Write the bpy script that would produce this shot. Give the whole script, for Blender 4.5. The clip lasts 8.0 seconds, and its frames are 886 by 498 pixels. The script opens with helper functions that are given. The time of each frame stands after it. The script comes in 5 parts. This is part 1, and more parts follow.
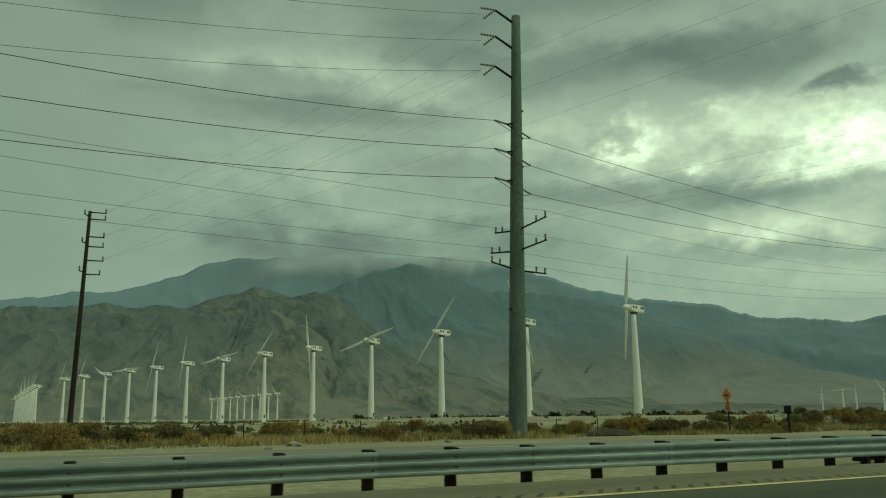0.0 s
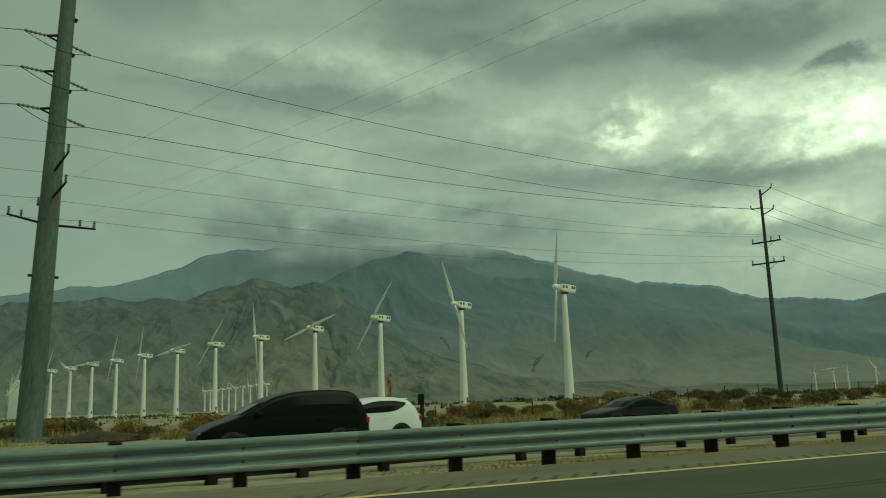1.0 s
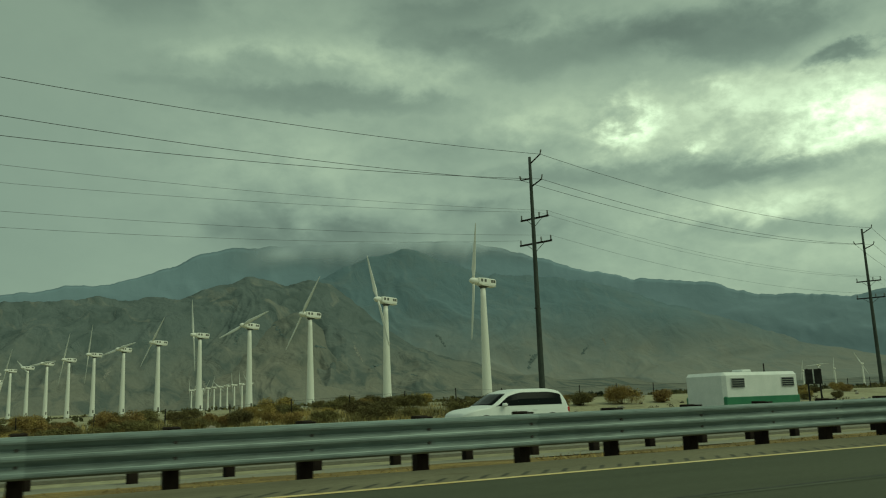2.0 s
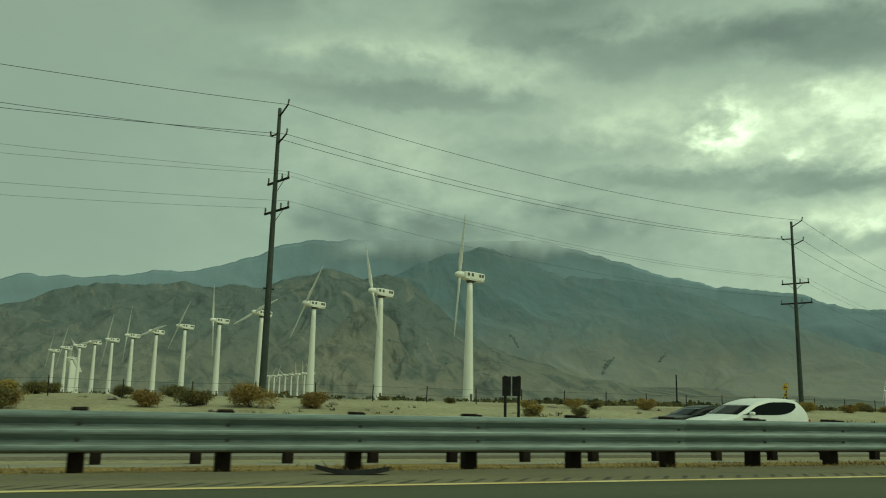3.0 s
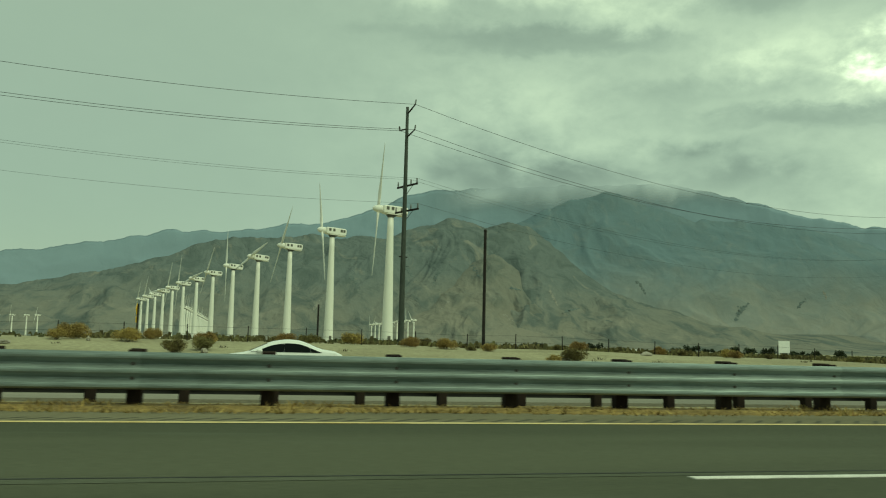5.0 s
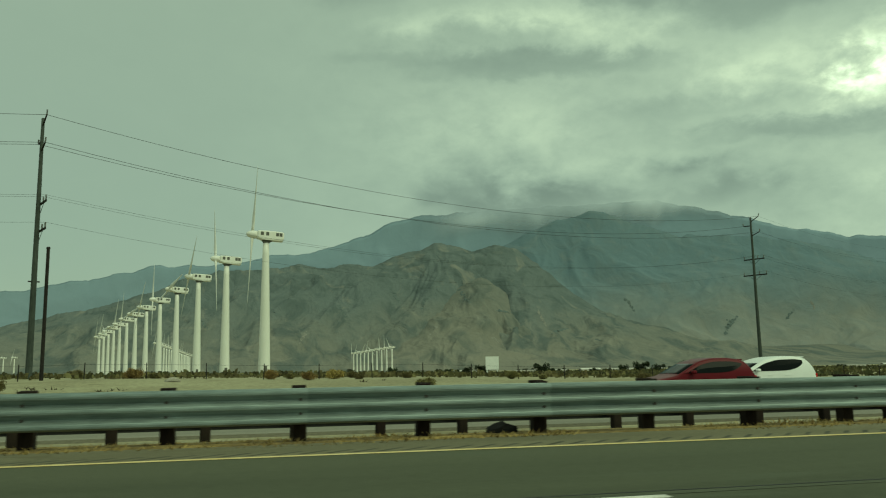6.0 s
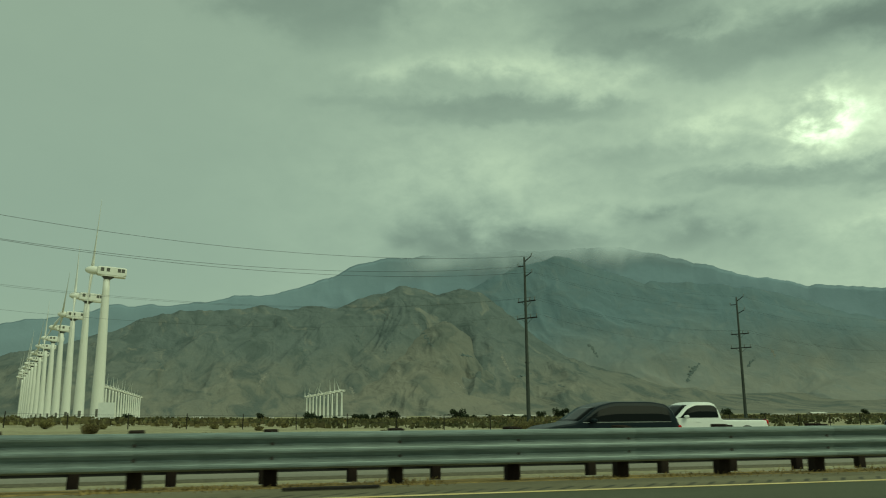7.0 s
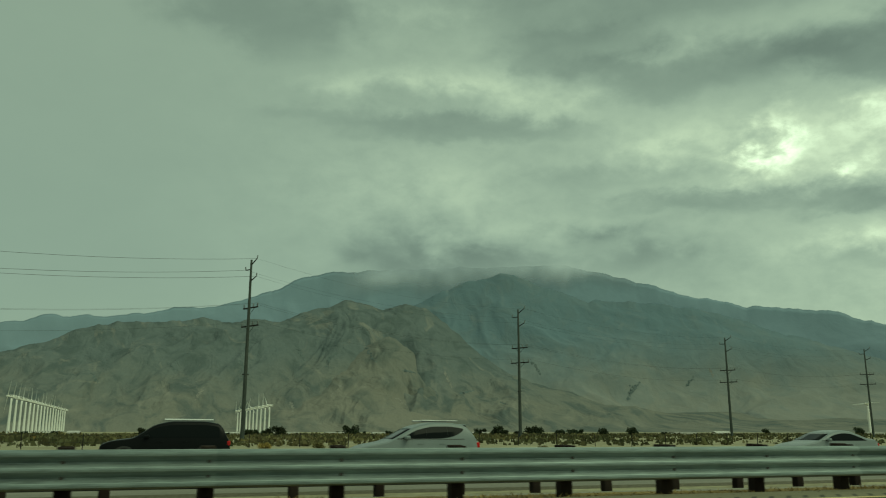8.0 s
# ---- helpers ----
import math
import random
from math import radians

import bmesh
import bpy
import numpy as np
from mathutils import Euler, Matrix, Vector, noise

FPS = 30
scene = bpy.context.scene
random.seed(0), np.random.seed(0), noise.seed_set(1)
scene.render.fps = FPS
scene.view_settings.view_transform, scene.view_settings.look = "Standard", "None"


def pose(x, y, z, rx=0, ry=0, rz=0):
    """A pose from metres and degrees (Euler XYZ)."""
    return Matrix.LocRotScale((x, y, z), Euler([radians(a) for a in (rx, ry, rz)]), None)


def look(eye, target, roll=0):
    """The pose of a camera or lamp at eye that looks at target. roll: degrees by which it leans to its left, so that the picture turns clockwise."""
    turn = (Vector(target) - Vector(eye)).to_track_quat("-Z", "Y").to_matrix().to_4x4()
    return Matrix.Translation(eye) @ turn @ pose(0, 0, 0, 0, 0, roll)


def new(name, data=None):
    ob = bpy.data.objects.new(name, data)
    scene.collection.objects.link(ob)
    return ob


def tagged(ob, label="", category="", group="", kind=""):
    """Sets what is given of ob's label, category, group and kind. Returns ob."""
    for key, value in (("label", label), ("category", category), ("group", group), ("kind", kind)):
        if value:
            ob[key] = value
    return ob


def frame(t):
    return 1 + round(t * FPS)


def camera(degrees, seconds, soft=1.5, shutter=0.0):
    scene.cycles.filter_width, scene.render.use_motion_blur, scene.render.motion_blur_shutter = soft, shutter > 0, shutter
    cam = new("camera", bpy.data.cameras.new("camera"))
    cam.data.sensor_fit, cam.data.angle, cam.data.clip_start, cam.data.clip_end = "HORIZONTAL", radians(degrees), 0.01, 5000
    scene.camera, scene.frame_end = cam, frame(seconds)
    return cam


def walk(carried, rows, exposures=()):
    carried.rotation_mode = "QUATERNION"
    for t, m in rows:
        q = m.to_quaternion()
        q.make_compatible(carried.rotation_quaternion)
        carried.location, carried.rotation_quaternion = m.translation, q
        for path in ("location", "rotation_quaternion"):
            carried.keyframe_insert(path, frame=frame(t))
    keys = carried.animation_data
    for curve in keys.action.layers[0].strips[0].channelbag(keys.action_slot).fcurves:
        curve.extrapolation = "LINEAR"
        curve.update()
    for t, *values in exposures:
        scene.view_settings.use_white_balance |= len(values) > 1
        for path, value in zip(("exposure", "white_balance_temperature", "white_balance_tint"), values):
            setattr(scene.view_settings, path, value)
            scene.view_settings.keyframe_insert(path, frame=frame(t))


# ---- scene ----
# camera and its drive along the road (x ahead along the road, y across it, z up)
cam = camera(57.15, 8.0, soft=1.1, shutter=0.035)
EYE = 1.05
SPEED = 34.0
SKY = 1.0
STOPS = [  # seconds, exposure, white balance
    (0.0, 0.15, 8000, -35.5), (1.0, 0.15, 8000, -35.5), (1.5, 0.11, 8000, -35.5), (1.7, 0.12, 8000, -35.5), (2.8, 0.31, 8150, -35.0), (3.5, 0.61, 8250, -35.0),
    (4.5, 0.72, 8350, -35.0), (5.8, 0.60, 8250, -35.0), (6.5, 0.45, 8200, -35.0), (7.0, 0.46, 8200, -35.0), (8.0, 0.33, 8100, -35.0)]
TURNS = [  # seconds, metres ahead of the even drive, yaw, pitch, roll
    (0.0, 0.20, -27.75, 11.65, -0.53), (0.5, -0.10, -27.65, 11.29, -0.70), (1.0, 0.08, -27.47, 10.76, -1.72),
    (1.5, -0.08, -27.50, 10.58, -2.20), (1.7, -0.08, -27.50, 10.59, -2.09), (2.8, -0.20, -25.00, 10.65, 0.46),
    (3.0, 0.26, -21.50, 10.55, 1.34), (3.5, 0.09, -16.06, 10.42, 0.23), (4.0, -0.09, -13.84, 7.89, 0.54),
    (4.5, -0.22, -12.54, 6.91, 1.17), (4.7, -0.23, -12.12, 6.73, 1.44), (5.8, 0.50, -12.14, 6.79, 0.84),
    (6.0, -0.16, -12.58, 8.50, -0.99), (6.5, -0.12, -13.97, 10.92, -0.91), (7.0, -0.08, -14.67, 11.53, -0.44),
    (7.5, 0.05, -15.86, 12.24, 0.56), (8.0, 0.18, -18.12, 12.63, 0.05)]


def turned(yaw, pitch):
    y, p = radians(yaw), radians(pitch)
    return Vector((-math.sin(y) * math.cos(p), math.cos(y) * math.cos(p), math.sin(p)))


rows = []
for t, lead, yaw, pitch, roll in TURNS:
    eye = Vector((SPEED * t + lead, 0, EYE))
    rows.append((t, look(eye, eye + turned(yaw, pitch) * 10, roll)))
walk(cam, rows, STOPS)

# ---------------------------------------------------------------- sky and sun
world = bpy.data.worlds.new("overcast_sky")
scene.world = world
world.use_nodes = True


class Nodes:
    """Short writing for node trees."""

    def __init__(self, tree):
        self.tree = tree
        tree.nodes.clear()

    def add(self, kind, **values):
        n = self.tree.nodes.new(kind)
        for k, v in values.items():
            if k == "op":
                n.operation = v
            elif k == "blend":
                n.blend_type = v
            elif k == "dtype":
                n.data_type = v
            else:
                n.inputs[k.replace("_", " ")].default_value = v
        return n

    def link(self, a, b):
        self.tree.links.new(a, b)

    def put(self, value, socket):
        if isinstance(value, (int, float, tuple)):
            socket.default_value = value
        else:
            self.link(value, socket)

    def math(self, op, a, b=None, c=None):
        n = self.tree.nodes.new("ShaderNodeMath")
        n.operation = op
        for i, v in enumerate((a, b, c)):
            if v is not None:
                self.put(v, n.inputs[i])
        return n.outputs[0]

    def ramp(self, fac, lo, hi, a=0.0, b=1.0):
        n = self.tree.nodes.new("ShaderNodeMapRange")
        n.interpolation_type = "SMOOTHSTEP"
        for i, v in enumerate((fac, lo, hi, a, b)):
            self.put(v, n.inputs[i])
        return n.outputs[0]

    def mix(self, fac, a, b, blend="MIX"):
        n = self.tree.nodes.new("ShaderNodeMix")
        n.data_type, n.blend_type = "RGBA", blend
        for i, v in ((0, fac), (6, a), (7, b)):
            self.put(v, n.inputs[i])
        return n.outputs[2]

    def noise(self, vec, scale, detail=4, rough=0.55, distort=0.0):
        n = self.tree.nodes.new("ShaderNodeTexNoise")
        n.inputs["Scale"].default_value = scale
        n.inputs["Detail"].default_value = detail
        n.inputs["Roughness"].default_value = rough
        n.inputs["Distortion"].default_value = distort
        if vec is not None:
            self.link(vec, n.inputs["Vector"])
        return n.outputs["Fac"]


w = Nodes(world.node_tree)
out = w.add("ShaderNodeOutputWorld")
coord = w.add("ShaderNodeTexCoord").outputs["Generated"]
sep = w.add("ShaderNodeSeparateXYZ")
w.link(coord, sep.inputs[0])
up = sep.outputs[2]
az = w.math("MULTIPLY", w.math("ARCTAN2", sep.outputs[0], sep.outputs[1]), 57.2958)
el = w.math("MULTIPLY", w.math("ARCSINE", up), 57.2958)


def plane(a, b, c=0.0):
    n = w.add("ShaderNodeCombineXYZ")
    for i, v in enumerate((a, b, c)):
        w.put(v, n.inputs[i])
    return n.outputs[0]


def lobe(a, e, wide, high, flat=False):
    """Soft oval patch of sky round a direction, 1 in its middle."""
    p = w.math("POWER", w.math("DIVIDE", w.math("SUBTRACT", az, a), wide), 2.0)
    q = w.math("POWER", w.math("DIVIDE", w.math("SUBTRACT", el, e), high), 2.0)
    d = w.math("ADD", p, q)
    return w.math("EXPONENT", w.math("MULTIPLY", w.math("MULTIPLY", d, d) if flat else d, -1.0))


sheet = plane(w.math("MULTIPLY", az, 0.070), w.math("MULTIPLY", el, 0.110), 4.2)
soft = w.noise(sheet, 1.0, 4, 0.55, 0.5)
puffs = w.noise(sheet, 2.3, 6, 0.52, 0.35)
curls = w.noise(sheet, 6.0, 6, 0.58, 0.25)
grain = w.noise(sheet, 14.0, 5, 0.6, 0.2)
# ragged outlines: the direction is pushed about by the cloud noise before the masses are laid
drift = w.noise(plane(w.math("MULTIPLY", az, 0.070), w.math("MULTIPLY", el, 0.110), 11.3), 3.4, 6, 0.55)
AZ, EL = az, el
az = w.math("ADD", AZ, w.math("ADD", w.math("MULTIPLY", w.math("SUBTRACT", drift, 0.5), 9.0), w.math("MULTIPLY", w.math("SUBTRACT", curls, 0.5), 4.0)))
el = w.math("ADD", EL, w.math("ADD", w.math("MULTIPLY", w.math("SUBTRACT", puffs, 0.5), 3.6), w.math("MULTIPLY", w.math("SUBTRACT", curls, 0.5), 1.6)))


def masses(rows, flat=False):
    """Sum of cloud masses: azimuth, elevation, half width, half height, weight; flat ones have a clearer edge."""
    total = None
    for a, e, wide, high, weight in rows:
        one = w.math("MULTIPLY", lobe(a, e, wide, high, flat), weight)
        total = one if total is None else w.math("ADD", total, one)
    return total


# heavy grey deck above and grey streaks below it
shade = masses([(5, 28.2, 7.5, 2.7, 0.24), (28, 26.3, 7, 1.5, 0.22), (35, 24.0, 10, 1.8, 0.27), (49, 23.6, 7, 1.9, 0.33), (36, 29.2, 22, 2.2, 0.26), (20.5, 20.9, 9, 0.9, 0.20),
                (10, 21.6, 5, 0.7, 0.09), (39, 15.2, 8, 0.8, 0.22), (50, 14.2, 7, 0.9, 0.32), (55.5, 20.6, 3, 0.6, 0.42), (30, 17.4, 7, 0.9, 0.09), (52, 10.4, 8, 0.7, 0.16)], True)
# thin cloud lit from behind
lit = masses([(17, 17.0, 7, 2.8, 0.22), (19.8, 24.4, 4.8, 1.0, 0.50), (12.4, 23.9, 3.8, 0.7, 0.30), (26, 23.2, 3.6, 1.2, 0.48), (35, 19.7, 3.4, 1.3, 0.42), (26, 14.1, 4, 1.0, 0.16),
              (44, 18.0, 7, 2.8, 0.50), (49.5, 19.2, 4.5, 1.5, 0.75), (57, 16.8, 6, 3.2, 1.30), (50, 12.0, 6, 0.8, 0.60), (17.5, 28.8, 3, 0.9, 0.30), (33.5, 25.4, 2.4, 0.5, 0.26), (54, 9.5, 11, 3.0, 0.24)])
core = masses([(41.3, 18.6, 1.8, 1.3, 1.9), (46.0, 16.5, 1.0, 0.7, 1.3), (56.5, 17.2, 4.4, 2.1, 1.7), (47.6, 20.4, 1.8, 0.9, 0.7), (50.5, 12.0, 3.0, 0.5, 0.5)])
# grey cloud lying on the mountain
cap = masses([(14.3, 12.8, 4.2, 1.2, 0.26), (29.6, 13.2, 2.0, 0.6, 0.30), (33, 11.3, 3.4, 0.9, 0.20), (20, 11.3, 10, 1.3, 0.24), (19, 11.9, 6, 0.9, 0.16)])
broken = w.ramp(AZ, -6.0, 20.0)
calm = w.math("ADD", 0.12, w.math("MULTIPLY", broken, 0.88))
texture = w.math("ADD", w.math("ADD", w.math("MULTIPLY", w.math("SUBTRACT", soft, 0.5), 0.40), w.math("MULTIPLY", w.math("SUBTRACT", puffs, 0.5), 0.44)), w.math("ADD", w.math("MULTIPLY", w.math("SUBTRACT", curls, 0.5), 0.26), w.math("MULTIPLY", w.math("SUBTRACT", grain, 0.5), 0.10)))
tufted = w.ramp(w.math("ADD", w.math("MULTIPLY", curls, 0.6), w.math("MULTIPLY", grain, 0.4)), 0.36, 0.64, 0.4, 1.2)
level = w.math("ADD", 1.0, w.math("MULTIPLY", texture, calm))
level = w.math("ADD", level, w.math("MULTIPLY", lit, w.math("ADD", 0.45, w.math("MULTIPLY", tufted, 0.55))))
level = w.math("ADD", level, w.math("MULTIPLY", core, tufted))
level = w.math("MULTIPLY", level, w.math("SUBTRACT", 1.0, w.math("MINIMUM", w.math("ADD", w.math("MULTIPLY", shade, 1.35), w.math("MULTIPLY", cap, 1.2)), 0.55)))
value = w.math("MULTIPLY", w.ramp(AZ, -14.0, 32.0, 0.236, 0.30), level)
# the smooth western cloud is paler high up
value = w.math("MULTIPLY", value, w.math("ADD", 1.0, w.math("MULTIPLY", w.math("SUBTRACT", 1.0, broken), w.ramp(EL, 6.0, 26.0, -0.07, 0.06))))
value = w.math("MAXIMUM", value, 0.06)
grey = w.mix(w.ramp(value, 0.12, 0.55), (0.885, 1.0, 1.07, 1), (0.955, 1.0, 0.97, 1))
bright = w.add("ShaderNodeVectorMath", op="SCALE")
w.link(grey, bright.inputs[0])
w.link(value, bright.inputs["Scale"])
clear = w.add("ShaderNodeTexSky")
clear.sky_type, clear.sun_disc = "NISHITA", False
clear.sun_elevation, clear.sun_rotation = radians(50), radians(143)
veil = w.mix(0.988, clear.outputs[0], bright.outputs[0])
back = w.add("ShaderNodeBackground", Strength=SKY)
w.link(veil, back.inputs[0])
w.link(back.outputs[0], out.inputs[0])

sun_data = bpy.data.lights.new("sun", "SUN")
sun_data.energy, sun_data.angle, sun_data.color = 0.85, radians(38), (1.0, 0.96, 0.88)
sun = new("sun", sun_data)
sun.matrix_world = look((0, 0, 300), (-0.50 * 300, 0.66 * 300, 0))

# ---------------------------------------------------------------- materials
MATS = {}


def mat(name, a, b, scale=1.0, fine=20.0, rough=0.8, bump=0.2, metal=0.0, spread=0.0, stretch=(1, 1, 1), grime=None, coat=0.0, depth=0.02, fleck=0.5, island=0.0):
    """Surface that wanders between two colours at two scales, with fine relief; spread varies it piece by piece."""
    m = bpy.data.materials.new(name)
    m.use_nodes = True
    n = Nodes(m.node_tree)
    o = n.add("ShaderNodeOutputMaterial")
    p = n.add("ShaderNodeBsdfPrincipled", Metallic=metal)
    p.inputs["Specular IOR Level"].default_value = 0.5 if rough < 0.6 else 0.15
    n.link(p.outputs[0], o.inputs[0])
    tc = n.add("ShaderNodeTexCoord").outputs["Object"]
    mp = n.add("ShaderNodeMapping")
    mp.inputs["Scale"].default_value = stretch
    n.link(tc, mp.inputs[0])
    v = mp.outputs[0]
    large = n.ramp(n.noise(v, scale, 5, 0.6), 0.32, 0.68)
    small = n.noise(v, fine, 5, 0.65)
    col = n.mix(large, (*a, 1), (*b, 1))
    col = n.mix(fleck, col, n.mix(n.ramp(small, 0.3, 0.7), (0.55, 0.55, 0.55, 1), (1.35, 1.35, 1.35, 1)), "MULTIPLY")
    if grime:
        g = n.ramp(n.noise(v, scale * 2.7, 6, 0.7, 0.6), 0.56, 0.72)
        col = n.mix(n.math("MULTIPLY", g, 0.75), col, (*grime, 1))
    if spread:
        info = n.add("ShaderNodeObjectInfo").outputs["Random"]
        hs = n.add("ShaderNodeHueSaturation")
        n.link(col, hs.inputs["Color"])
        n.link(n.math("ADD", 1 - spread, n.math("MULTIPLY", info, 2 * spread)), hs.inputs["Value"])
        n.link(n.math("ADD", 0.5 - spread * 0.05, n.math("MULTIPLY", info, spread * 0.1)), hs.inputs["Hue"])
        col = hs.outputs[0]
    if island:
        each = n.add("ShaderNodeNewGeometry").outputs["Random Per Island"]
        hs = n.add("ShaderNodeHueSaturation")
        n.link(col, hs.inputs["Color"])
        n.link(n.math("ADD", 1 - island, n.math("MULTIPLY", each, 2 * island)), hs.inputs["Value"])
        n.link(n.math("ADD", 0.5 - island * 0.04, n.math("MULTIPLY", each, island * 0.08)), hs.inputs["Hue"])
        col = hs.outputs[0]
    n.put(col, p.inputs["Base Color"])
    n.link(n.math("ADD", rough - 0.1, n.math("MULTIPLY", small, 0.2)), p.inputs["Roughness"])
    if coat:
        p.inputs["Coat Weight"].default_value = coat
        p.inputs["Coat Roughness"].default_value = 0.08
    if bump:
        b_ = n.add("ShaderNodeBump", Strength=bump, Distance=depth)
        n.link(small, b_.inputs["Height"])
        n.link(b_.outputs[0], p.inputs["Normal"])
    MATS[name] = m
    return m


def glass_mat(name, tone, rough=0.06, gloss=0.6):
    m = bpy.data.materials.new(name)
    m.use_nodes = True
    p = m.node_tree.nodes["Principled BSDF"]
    p.inputs["Base Color"].default_value = (*tone, 1)
    p.inputs["Roughness"].default_value = rough
    p.inputs["Specular IOR Level"].default_value = gloss
    MATS[name] = m
    return m


asphalt = mat("asphalt", (0.070, 0.076, 0.050), (0.099, 0.104, 0.069), 0.35, 60, 0.85, 0.35, stretch=(0.12, 1, 1), grime=(0.10, 0.11, 0.078))
old_asphalt = mat("old_asphalt", (0.205, 0.197, 0.160), (0.268, 0.254, 0.206), 0.3, 45, 0.9, 0.3, stretch=(0.15, 1, 1))
shoulder_mat = mat("shoulder_concrete", (0.152, 0.140, 0.093), (0.214, 0.196, 0.130), 0.5, 40, 0.9, 0.3, stretch=(0.3, 1, 1), grime=(0.115, 0.098, 0.060))
groove_mat = mat("groove", (0.07, 0.068, 0.052), (0.10, 0.096, 0.072), 2, 40, 0.9, 0.2)
yellow_paint = mat("yellow_paint", (0.66, 0.50, 0.22), (0.78, 0.64, 0.34), 1.5, 50, 0.7, 0.15, grime=(0.36, 0.31, 0.19))
white_paint = mat("white_paint", (0.62, 0.61, 0.56), (0.78, 0.77, 0.72), 1.5, 50, 0.7, 0.15, grime=(0.35, 0.34, 0.30))
worn_mat = mat("worn_asphalt", (0.07, 0.077, 0.053), (0.112, 0.12, 0.086), 1.2, 40, 0.9, 0.3, stretch=(0.3, 1, 1), grime=(0.06, 0.066, 0.048))
seam_mat = mat("tar_seam", (0.022, 0.022, 0.022), (0.04, 0.04, 0.038), 3, 40, 0.6, 0.2)
galvanised = mat("galvanised_steel", (0.205, 0.250, 0.240), (0.285, 0.338, 0.325), 0.7, 9, 0.56, 0.05, metal=0.6, spread=0.09, stretch=(0.25, 1, 3), grime=(0.18, 0.21, 0.195))
# near-black: shade on the far rail's back put into the colour, with rust
rail_back = mat("shaded_rusty_steel", (0.020, 0.021, 0.018), (0.034, 0.034, 0.029), 0.9, 10, 0.75, 0.08, stretch=(0.25, 1, 3))
bolt_mat = mat("bolt_steel", (0.06, 0.055, 0.05), (0.12, 0.11, 0.10), 20, 80, 0.6, 0.1, metal=0.6)
post_mat = mat("weathered_timber", (0.014, 0.01, 0.008), (0.028, 0.019, 0.014), 3, 30, 0.9, 0.5, spread=0.3, stretch=(1, 1, 0.2))
sand = mat("desert_sand", (0.37, 0.345, 0.225), (0.275, 0.25, 0.16), 0.10, 3.0, 0.95, 0.6, grime=(0.20, 0.175, 0.10), depth=0.1)
dry_grass = mat("dry_grass", (0.40, 0.295, 0.115), (0.26, 0.195, 0.08), 1.2, 14, 0.95, 0.0, spread=0.2, island=0.28)
brush_mat = mat("dry_brush", (0.270, 0.200, 0.080), (0.370, 0.268, 0.106), 1.0, 2.5, 0.95, 0.0, spread=0.22, island=0.3)
olive_mat = mat("olive_brush", (0.130, 0.116, 0.054), (0.200, 0.168, 0.076), 1.0, 2.5, 0.95, 0.0, spread=0.22, island=0.3)
tall_grass = mat("tall_grass", (0.46, 0.345, 0.135), (0.30, 0.245, 0.115), 0.15, 2.0, 0.95, 0.0, island=0.35)
weed_mat = mat("dead_weeds", (0.045, 0.038, 0.026), (0.10, 0.082, 0.05), 0.3, 3.0, 0.95, 0.0, island=0.35)
soil_mat = mat("dark_gravel", (0.05, 0.042, 0.032), (0.085, 0.07, 0.052), 1.5, 12, 0.95, 0.6, depth=0.05)
twig_mat = mat("twigs", (0.10, 0.075, 0.05), (0.16, 0.12, 0.08), 4, 30, 0.95, 0.2)
far_scrub_mat = mat("far_scrub", (0.075, 0.078, 0.04), (0.155, 0.135, 0.066), 0.03, 0.4, 0.95, 0.0, island=0.3)
litter_mat = mat("litter_plastic", (0.44, 0.45, 0.42), (0.58, 0.59, 0.56), 3, 20, 0.7, 0.1)
leaf_mat = mat("tree_leaves", (0.028, 0.04, 0.022), (0.055, 0.068, 0.036), 0.7, 6, 0.85, 0.0, spread=0.25, island=0.3)
bark_mat = mat("bark", (0.12, 0.09, 0.065), (0.19, 0.15, 0.11), 3, 25, 0.95, 0.5)
turbine_white = mat("turbine_paint", (0.78, 0.775, 0.72), (0.83, 0.825, 0.78), 0.25, 5, 0.5, 0.03, stretch=(1, 1, 0.3), grime=(0.76, 0.74, 0.66), fleck=0.06)
turbine_dark = mat("turbine_vent", (0.10, 0.10, 0.09), (0.15, 0.15, 0.13), 2, 12, 0.7, 0.1)
pole_steel = mat("pole_steel", (0.100, 0.130, 0.114), (0.138, 0.170, 0.150), 0.8, 8, 0.6, 0.08, stretch=(1, 1, 0.25), grime=(0.095, 0.115, 0.10))
line_steel = mat("weathered_pole_steel", (0.050, 0.060, 0.053), (0.072, 0.084, 0.075), 0.8, 8, 0.65, 0.08, stretch=(1, 1, 0.25), grime=(0.042, 0.048, 0.043))
pole_wood = mat("pole_wood", (0.025, 0.021, 0.018), (0.042, 0.036, 0.03), 1.2, 14, 0.9, 0.4, stretch=(1, 1, 0.15))
cross_mat = mat("crossarm", (0.018, 0.016, 0.014), (0.032, 0.029, 0.026), 2, 18, 0.8, 0.2)
insulator_mat = mat("insulator", (0.16, 0.17, 0.17), (0.25, 0.26, 0.26), 6, 40, 0.35, 0.0)
wire_mat = mat("wire", (0.025, 0.027, 0.027), (0.04, 0.042, 0.042), 1, 10, 0.6, 0.0)
rubber = mat("rubber", (0.012, 0.012, 0.012), (0.025, 0.025, 0.024), 3, 40, 0.8, 0.2)
sign_back = mat("sign_back", (0.016, 0.016, 0.015), (0.03, 0.029, 0.027), 3, 20, 0.6, 0.05)
sign_orange = mat("sign_orange", (0.62, 0.20, 0.02), (0.72, 0.26, 0.03), 2, 20, 0.5, 0.02, fleck=0.12)
sign_yellow = mat("sign_yellow", (0.70, 0.42, 0.03), (0.78, 0.48, 0.05), 2, 20, 0.5, 0.02, fleck=0.12)
